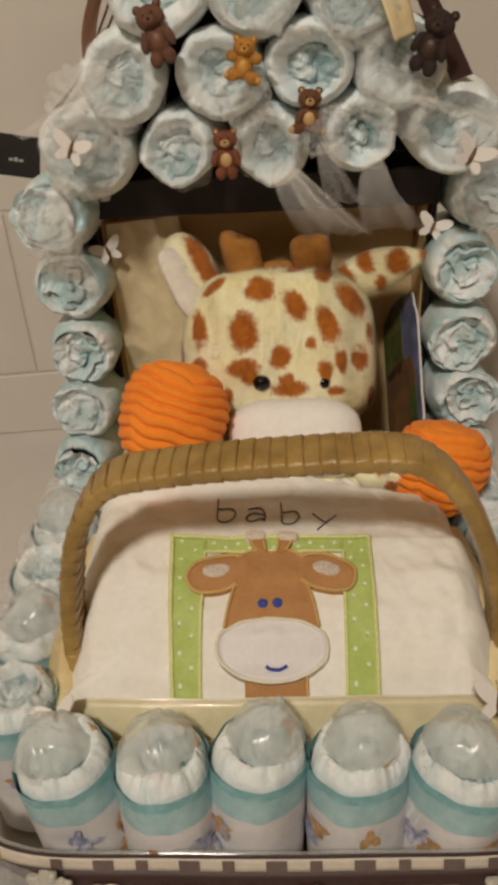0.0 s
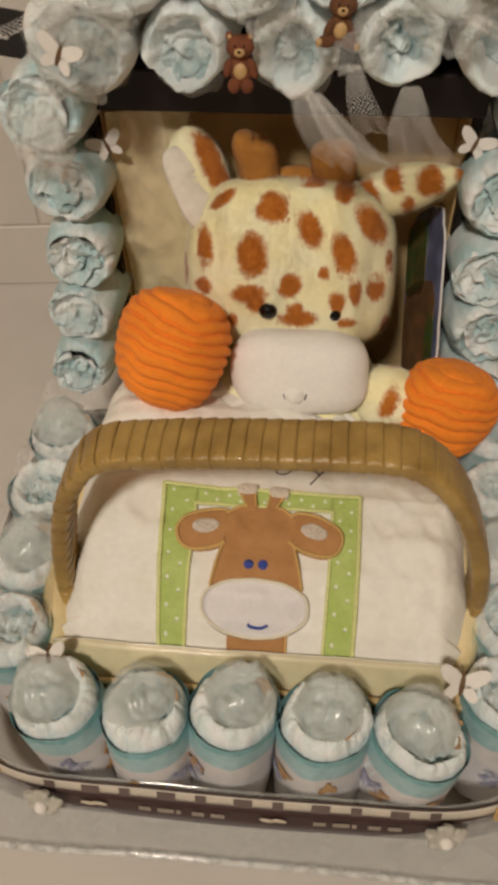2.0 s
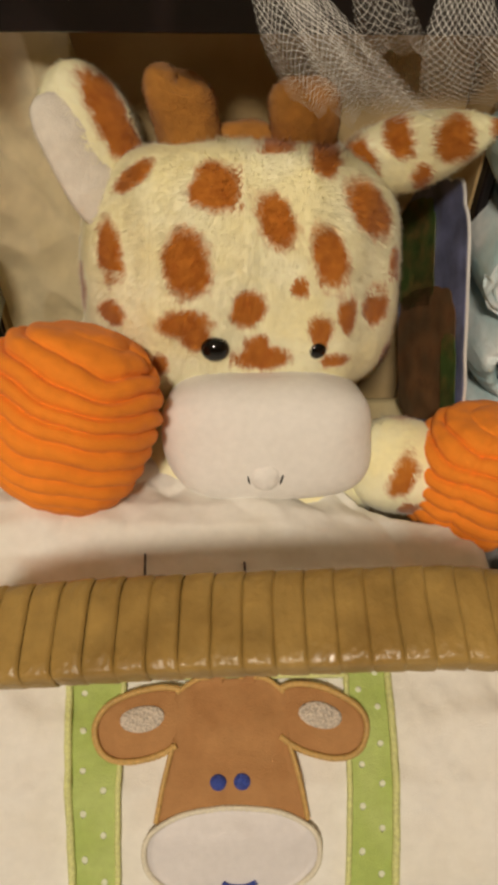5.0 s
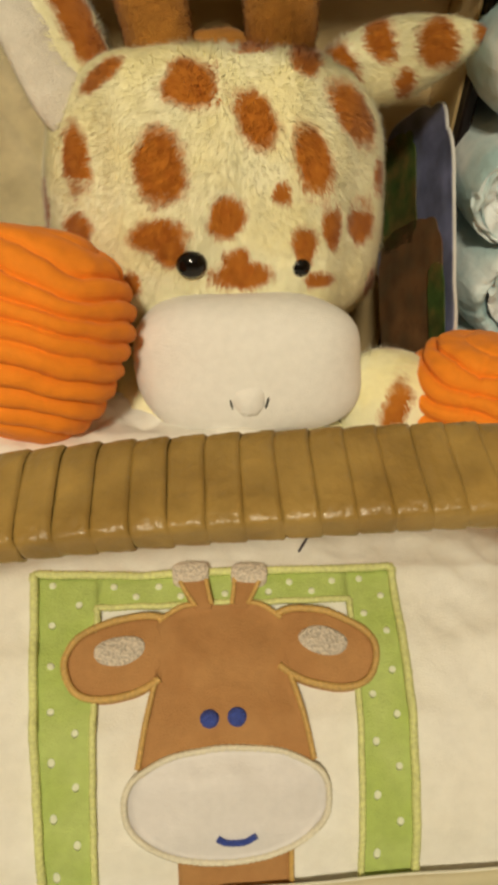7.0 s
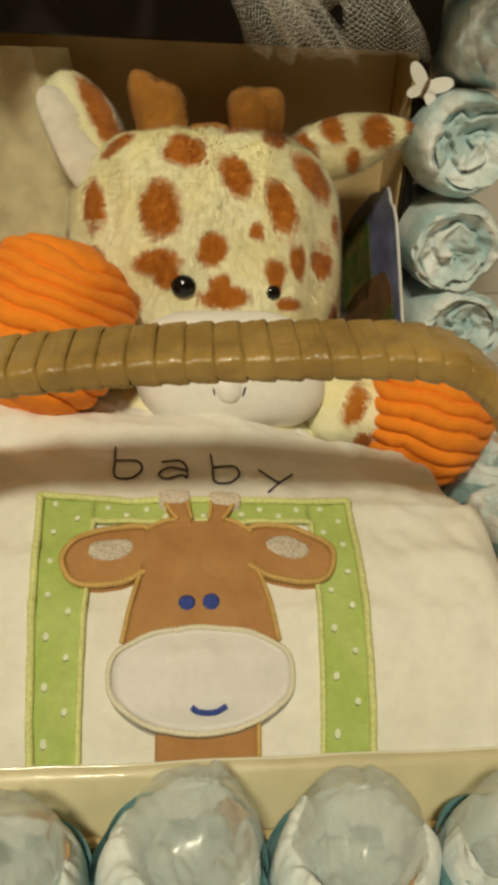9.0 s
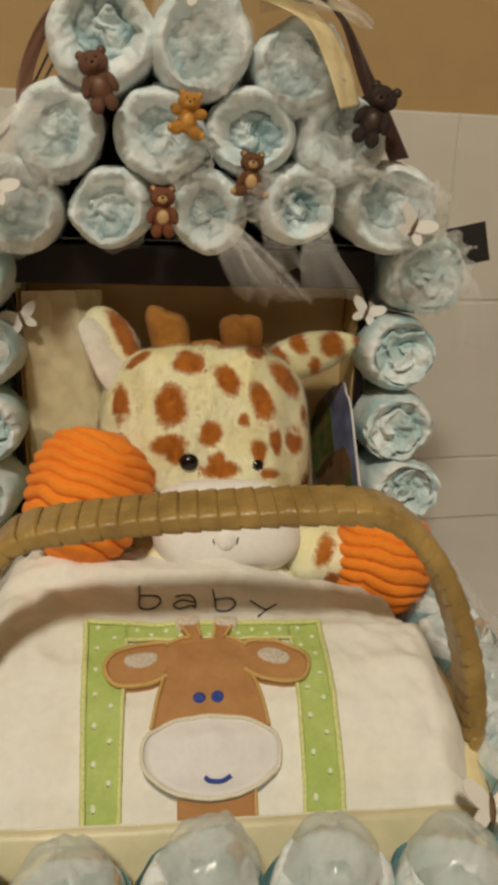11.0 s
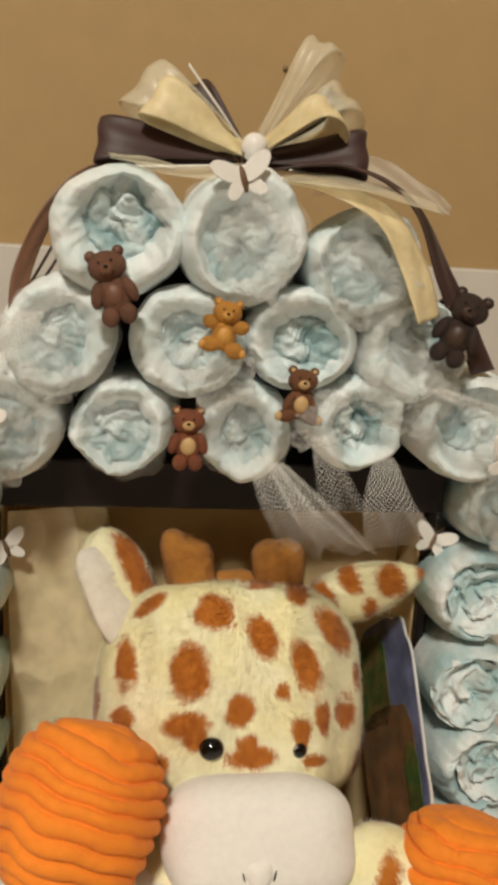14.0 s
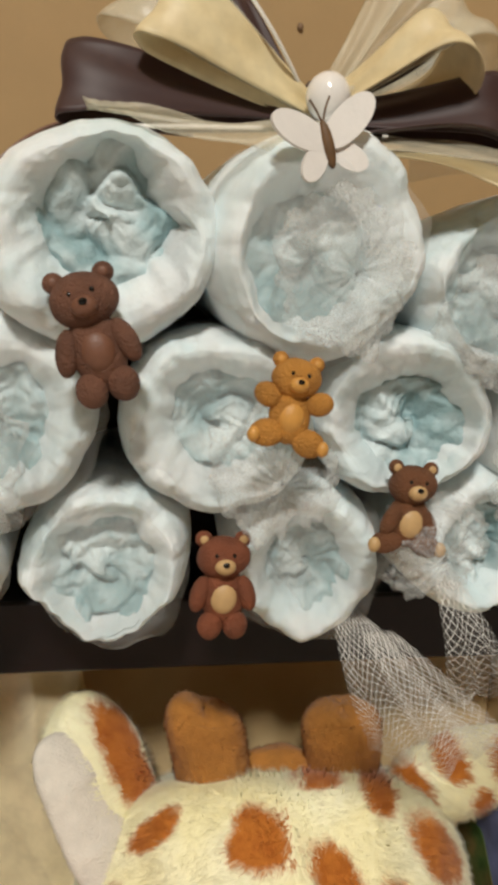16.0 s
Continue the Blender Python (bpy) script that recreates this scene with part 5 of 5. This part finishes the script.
for pts in ([(-0.075, 0.712, 0.505), (-0.11, 0.730, 0.455), (-0.150, 0.738, 0.418)], [(-0.085, 0.715, 0.500), (-0.118, 0.733, 0.450), (-0.148, 0.738, 0.416)], [(0.120, 0.715, 0.470), (0.145, 0.725, 0.435), (0.158, 0.728, 0.420)]):
    bm = bmesh.new()
    tube(bm, pts, 0.0009, 20, 6)
    part("cord", bm, M_BROWN, bow)

# ---- tulle tails under the hood ----


def veil(pts, w0, w1, label):
    """A gathered net of knotted threads over a faint web, with a ragged end."""
    path = smooth_path(pts, 60)
    seed = pts[0][0] * 50

    def at(u, v):
        f = max(0.0, min(1.0, u * (0.86 + 0.14 * noise.noise(Vector((v * 4, seed, 0))) + 0.10 * abs(v - 0.5)))) * 59
        k = min(int(f), 58)
        p = path[k].lerp(path[k + 1], f - k)
        w = w0 + (w1 - w0) * u ** 0.8
        return p + Vector(((v - 0.5) * w, 0.0035 * math.sin(v * 13 + u * 2) * u - 0.002, 0.0018 * math.sin(v * 17 + seed) * u))

    rows = 2 * max(6, int(sum((b - a).length for a, b in zip(path, path[1:])) / 0.0036))
    cols = 2 * max(4, int((w0 + w1) / 2 / 0.0026))
    bm = bmesh.new()
    knots = {(i, j): bm.verts.new(at(i / rows, j / cols)) for i in range(rows + 1) for j in range(cols + 1) if (i + j) % 2 == 0}
    for i in range(1, rows):
        for j in range(1, cols):
            if (i + j) % 2:
                bm.faces.new((knots[i - 1, j], knots[i, j + 1], knots[i + 1, j], knots[i, j - 1]))
    bmesh.ops.wireframe(bm, faces=bm.faces[:], thickness=0.00028, use_boundary=True, use_replace=True)
    net = part("tulle_tail", bm, M_THREAD, None, smooth=False)
    tagged(net, label, "tulle", "tulle tails")
    bm = bmesh.new()
    sheet(bm, 40, 30, at)
    part("fine_web", bm, M_TULLE2, net)


veil([(0.018, 0.680, 0.388), (0.032, 0.672, 0.365), (0.048, 0.676, 0.345), (0.060, 0.690, 0.330)], 0.010, 0.052, "sheer white net tail hanging under the hood")
veil([(0.026, 0.678, 0.384), (0.044, 0.668, 0.364), (0.058, 0.670, 0.346), (0.070, 0.684, 0.328)], 0.010, 0.044, "sheer white net tail gathered at a diaper")
veil([(0.085, 0.680, 0.388), (0.088, 0.672, 0.365), (0.098, 0.676, 0.345), (0.103, 0.692, 0.328)], 0.010, 0.050, "sheer white net tail hanging beside the opening")
veil([(-0.135, 0.676, 0.385), (-0.138, 0.668, 0.365), (-0.142, 0.676, 0.335), (-0.150, 0.69, 0.310)], 0.01, 0.034, "sheer white net tail beside the stacked diapers")
veil([(0.190, 0.690, 0.360), (0.200, 0.682, 0.340), (0.208, 0.688, 0.315), (0.215, 0.70, 0.290)], 0.012, 0.030, "sheer white net tail on the stacked diapers")

veil([(-0.098, 0.692, 0.456), (-0.112, 0.682, 0.438), (-0.130, 0.680, 0.420), (-0.152, 0.690, 0.408)], 0.012, 0.040, "sheer white net gathered across the stacked diapers")
veil([(-0.148, 0.688, 0.362), (-0.148, 0.678, 0.342), (-0.147, 0.682, 0.318), (-0.146, 0.698, 0.298)], 0.020, 0.044, "sheer white net tail on the stacked diapers")
veil([(0.112, 0.690, 0.424), (0.130, 0.680, 0.418), (0.152, 0.680, 0.410), (0.176, 0.690, 0.404)], 0.014, 0.034, "sheer white net gathered across the stacked diapers")
veil([(0.050, 0.684, 0.398), (0.056, 0.674, 0.380), (0.064, 0.678, 0.362), (0.072, 0.690, 0.352)], 0.008, 0.030, "sheer white net tail hanging under the hood")

# ---- crumpled tulle puffs tucked between the rolls ----
M_PUFFS = sheer("tulle_puff", (0.90, 0.93, 0.92), 0.20, 900, 0.6, 0.2, net=True)


def tulle_puff(place, wide, deep, seed, turn):
    bm = bmesh.new()
    ox = Vector((seed * 3.7, seed * 1.3, seed * 0.9))

    def at(u, v):
        a, b = u * 2 * math.pi, v * math.pi * 0.62
        d = Vector((math.cos(a) * math.sin(b), -math.cos(b), math.sin(a) * math.sin(b)))
        k = 1 + 0.35 * noise.noise(d * 1.4 + ox) + 0.22 * (abs(noise.noise(d * 3.2 + ox)) - 0.2) + 0.07 * math.sin(a * 17 + 4 * noise.noise(d * 2 + ox))
        return Vector((d.x * wide * k, d.y * deep * k, d.z * wide * 0.85 * k))

    sheet(bm, 72, 26, at, close_u=True)
    ob = part("tulle_puff", bm, M_PUFFS, None, m=pose(*place, 0, turn, 0))
    tagged(ob, "crumpled sheer white tulle puff tucked between diapers", "tulle", "tulle puffs on the hood")


for k, (x, y, z, wide, deep) in enumerate(((0.076, 0.700, 0.478, 0.026, 0.016), (0.104, 0.704, 0.420, 0.026, 0.016), (0.182, 0.716, 0.352, 0.031, 0.024), (0.168, 0.708, 0.396, 0.020, 0.016),
                                           (-0.112, 0.704, 0.424, 0.030, 0.016), (-0.004, 0.698, 0.428, 0.020, 0.012), (0.014, 0.694, 0.490, 0.022, 0.010),
                                           (0.052, 0.704, 0.402, 0.018, 0.016), (-0.128, 0.710, 0.384, 0.026, 0.016), (-0.160, 0.708, 0.335, 0.024, 0.016))):
    tulle_puff((x, y, z), wide, deep, k + 2, k * 47)

# ---- black card tags at the hood's sides ----
for x, y, h, turn, w in ((0.232, 0.775, 0.368, (0, -14, -8), 0.016), (-0.190, 0.752, 0.386, (0, 12, 8), 0.020)):
    tag = thing("card_tag", "small black card tag tied beside the hood", "tag", pose(x, y, h) @ R3(*turn).to_4x4(), "card tags")
    bm = bmesh.new()
    block(bm, (-w, -0.0006, -0.016), (w, 0.0006, 0.016), 0.0005, seg=1)
    part("card", bm, M_BLACKCARD, tag, smooth=False)
    for k in range(3):
        bm = bmesh.new()
        block(bm, (-0.004 + k * 0.004, -0.0012, -0.004), (-0.001 + k * 0.004, -0.0008, -0.002 + 0.001 * (k % 2)))
        part("print_bar", bm, M_GREYBAR, tag, smooth=False)
    bm = bmesh.new()
    sx = -1 if x > 0 else 1
    tube(bm, [(sx * w, 0, 0.008), (sx * (w + 0.02), -0.01, 0.014), (sx * (w + 0.045), -0.03, 0.02)], 0.0012, 16, 6)
    part("cord", bm, M_BROWN, tag)

# ---- clear tray and its ribbon ----
M_LIP = sheer("clear_lip", (0.85, 0.86, 0.84), 0.40, 60, 0.06, 1.0)
tray = thing("clear_tray", "clear plastic tray holding the standing diapers", "tray")
OUT = [(-0.140, 0.372), (-0.05, 0.369), (0.06, 0.369), (0.146, 0.372), (0.192, 0.396), (0.214, 0.45), (0.222, 0.56), (0.214, 0.64), (0.17, 0.690), (-0.15, 0.690), (-0.196, 0.64), (-0.204, 0.56), (-0.197, 0.46), (-0.178, 0.398)]


BASE = [(-0.180, 0.341), (-0.05, 0.341), (0.06, 0.341), (0.190, 0.342), (0.214, 0.368), (0.230, 0.45), (0.234, 0.56), (0.226, 0.65), (0.18, 0.702), (-0.16, 0.702), (-0.208, 0.65), (-0.216, 0.56), (-0.212, 0.46), (-0.203, 0.368)]


def round_loop(n, OUT):
    m = len(OUT)
    pts = []
    for k in range(n):
        s = k / n * m
        i = int(s)
        f = s - i
        a, b, c, d = (Vector((*OUT[(i + q) % m], 0)) for q in (-1, 0, 1, 2))
        pts.append(0.5 * (2 * b + (c - a) * f + (2 * a - 5 * b + 4 * c - d) * f * f + (3 * b - a - 3 * c + d) * f ** 3))
    return pts


LOOP = round_loop(120, OUT)
FOOT = round_loop(120, BASE)
MID = Vector((0.008, 0.58, 0))


def hoop(z0, z1, g0, g1, n, material, name, parent, t=0.0008, label="", lump=0.0):
    bm = bmesh.new()

    def at(u, v):
        p = LOOP[int(u * 120 + 0.5) % 120]
        d = (p - MID).normalized()
        w = noise.noise(Vector((p.x * 30, p.y * 30, v * 3)))
        return p + d * (g0 + (g1 - g0) * v + lump * w) + Vector((0, 0, z0 + (z1 - z0) * v))

    sheet(bm, 120, n, at, close_u=True)
    thick(bm, t)
    return part(name, bm, material, parent, label)


bm = bmesh.new()


def tray_side(u, v):
    k = int(u * 120 + 0.5) % 120
    p, q = FOOT[k], LOOP[k] + (LOOP[k] - MID).normalized() * 0.002
    bow = 0.0015 * noise.noise(Vector((p.x * 30, p.y * 30, v * 3)))
    return p.lerp(q, v) + (p - MID).normalized() * bow + Vector((0, 0, 0.004 + 0.072 * v))


sheet(bm, 120, 8, tray_side, close_u=True)
thick(bm, 0.0012)
part("tray_wall", bm, M_CLEAR, tray)
bm = bmesh.new()
tube(bm, [p + Vector((0, 0, 0.0035)) for p in FOOT], 0.0026, seg=8, close=True)
part("tray_lip", bm, M_LIP, tray, "bright clear plastic lip")
band = thing("printed_ribbon", "dark brown printed ribbon with a plaid edge round the tray", "ribbon")
hoop(0.044, 0.066, 0.0150, 0.0085, 4, M_BROWN, "brown_band", band, 0.0006)
hoop(0.0665, 0.0745, 0.0084, 0.0058, 4, mat("plaid_cream", (0.62, 0.56, 0.47), 0.6, 0.06, 200), "plaid_band", band, 0.0006)
hoop(0.075, 0.0770, 0.0057, 0.0050, 3, M_BROWN, "brown_edge", band, 0.0006)
FRONT = sorted([p for p in LOOP if p.y < 0.47], key=lambda p: p.x)


def front_y(x, grow):
    """The y of the tray's front at x, moved outwards by grow."""
    pts = [p + (p - MID).normalized() * grow for p in FRONT]
    for a, b in zip(pts, pts[1:]):
        if a.x <= x <= b.x:
            return a.y + (b.y - a.y) * (x - a.x) / (b.x - a.x)
    return pts[0].y


M_PLAID = mat("plaid_brown", (0.15, 0.11, 0.10), 0.6, 0.1, 200)
for k in range(11):
    x = -0.125 + k * 0.025
    bm = bmesh.new()
    w = 0.012 if k % 2 else 0.007
    sheet(bm, 5, 3, lambda u, v: Vector((x + w * u, front_y(x + w * u, 0.0092 - 0.0026 * v), 0.0667 + 0.0076 * v)))
    part("plaid_check", bm, M_PLAID, band, smooth=False)
M_WORDS = mat("faded_print", (0.34, 0.29, 0.24), 0.6, 0.2, 300)
M_CREAMPRINT = mat("cream_print", (0.66, 0.58, 0.46), 0.6, 0.1, 300)
for cx in (-0.035, 0.080):
    for k, wide in enumerate((0.0080, 0.0110, 0.0030, 0.0080, 0.0090)):
        x = cx - 0.028 + k * 0.0125 - (0.002 if k > 2 else 0.0)
        bm = bmesh.new()
        sheet(bm, 5, 3, lambda u, v: Vector((x + wide * u, front_y(x + wide * u, 0.0132 - 0.0012 * v), 0.0530 + 0.0040 * v)))
        part("print_bar", bm, M_WORDS, band, "faint cream printed bar", smooth=False)
for cx in (-0.093, 0.026):
    bm = bmesh.new()
    for dx, dz in ((-0.004, 0.0), (0.004, 0.001)):
        blob(bm, (cx + dx, front_y(cx + dx, 0.0126), 0.0550 + dz), (0.0055, 0.0008, 0.0032), R3(0, 20, 0), nu=14, nv=6)
    part("footprint_mark", bm, M_CREAMPRINT, band)

# ---- crumpled clear wrap over the side diapers ----


def wrap_film(x0, x1, y0, y1, seed, label):
    bm = bmesh.new()

    def at(u, v):
        x, y = x0 + (x1 - x0) * u, y0 + (y1 - y0) * v
        q = Vector((x * 45, y * 45, seed))
        h = 0.122 + 0.010 * noise.noise(q * 0.6) + 0.011 * abs(noise.noise(q)) + 0.008 * abs(noise.noise(q * 2.3)) + 0.004 * abs(noise.noise(q * 5.1))
        out = abs(u - 0.5) * 2
        return Vector((x, y, h - 0.035 * max(0.0, out - 0.6) ** 2 / 0.16))

    sheet(bm, 60, 190, at)
    ob = part("clear_wrap", bm, M_WRAP, None)
    tagged(ob, label, "plastic wrap", "clear wraps over the sides")


wrap_film(0.150, 0.222, 0.415, 0.690, 3.0, "crumpled shiny clear wrap over the side diapers")
wrap_film(-0.204, -0.136, 0.425, 0.680, 8.0, "crumpled shiny clear wrap over the side diapers")

# ---- satin flowers at the tray's corners ----
M_GREYSATIN = sheer("grey_organza", (0.62, 0.60, 0.53), 0.55, 2400, 0.28, 0.7)


def rosette(place, material, label, size, turn):
    root = thing("ribbon_bow_small", label, "bow", pose(*place) @ R3(*turn).to_4x4(), "small bows on the tray")
    for k in range(5):
        a = math.radians(20 + k * 72)
        d = Vector((math.cos(a), 0, math.sin(a) * 0.8)) * size
        bm = bmesh.new()
        blob(bm, d * 0.55 + Vector((0, -0.002, 0)), (0.50 * size, 0.0035, 0.36 * size), R3(0, -math.degrees(a), 0), nu=20, nv=12, rough=0.0030, freq=240)
        part("petal", bm, material, root)
    bm = bmesh.new()
    blob(bm, (0, -0.006, 0), (0.0045, 0.004, 0.0045), nu=14, nv=10)
    part("bead", bm, M_PEARL, root)


rosette((-0.124, 0.355, 0.064), M_GREYSATIN, "small pearl-grey organza bow with a bead on the tray", 0.014, (-15, 0, -8))
rosette((0.134, 0.355, 0.064), M_GREYSATIN, "small pearl-grey organza bow with a bead on the tray", 0.014, (-15, 0, 8))
rosette((0.180, 0.378, 0.064), M_GOLD, "small gold satin bow on the tray's corner", 0.019, (-15, 0, 35))
rosette((-0.170, 0.382, 0.064), M_GOLD, "small gold satin bow on the tray's corner", 0.019, (-15, 0, -35))

# ---- nail heads in the wall ----
for x, z in ((-0.243, 0.652), (-0.522, 0.682)):
    nail = thing("wall_nail", "small brown nail head in the painted wall", "nail", WALL @ pose(x, 0.011, z), "nails in the wall")
    bm = bmesh.new()
    blob(bm, (0, 0, 0), (0.0023, 0.0018, 0.0026), nu=12, nv=8)
    part("head", bm, M_NAIL, nail)

# ---- wall tiles ----
bm = bmesh.new()
block(bm, (-TILEW / 2 + 0.0010, -0.0005, 0.0015), (TILEW / 2 - 0.0010, 0.0045, ROWH - 0.0015), 0.0012, seg=1)
first = part("tile", bm, M_TILE, wall_north, smooth=False)
for r, z in enumerate((TOPZ - ROWH - 0.006, TOPZ - 2 * ROWH - 0.006)):
    for k in range(-7, 7):
        ob = first if (r, k) == (0, -7) else new("tile", first.data)
        ob.parent = wall_north
        ob.matrix_basis = pose((k + 0.5) * TILEW + (TILEW / 2 if r else 0.0), 0, z, 0, 0, 0) @ Matrix.Diagonal((1, 1, 1.03 if r == 0 else 1, 1))
low = bmesh.new()
block(low, (-TILEW / 2 + 0.0010, -0.0005, 0.0005), (TILEW / 2 - 0.0010, 0.0045, 0.0825), 0.0012, seg=1)
lowtile = part("tile", low, M_TILE, wall_north, smooth=False)
for k in range(-7, 7):
    ob = lowtile if k == -7 else new("tile", lowtile.data)
    ob.parent = wall_north
    ob.matrix_basis = pose((k + 0.5) * TILEW, 0, 0, 0, 0, 0)
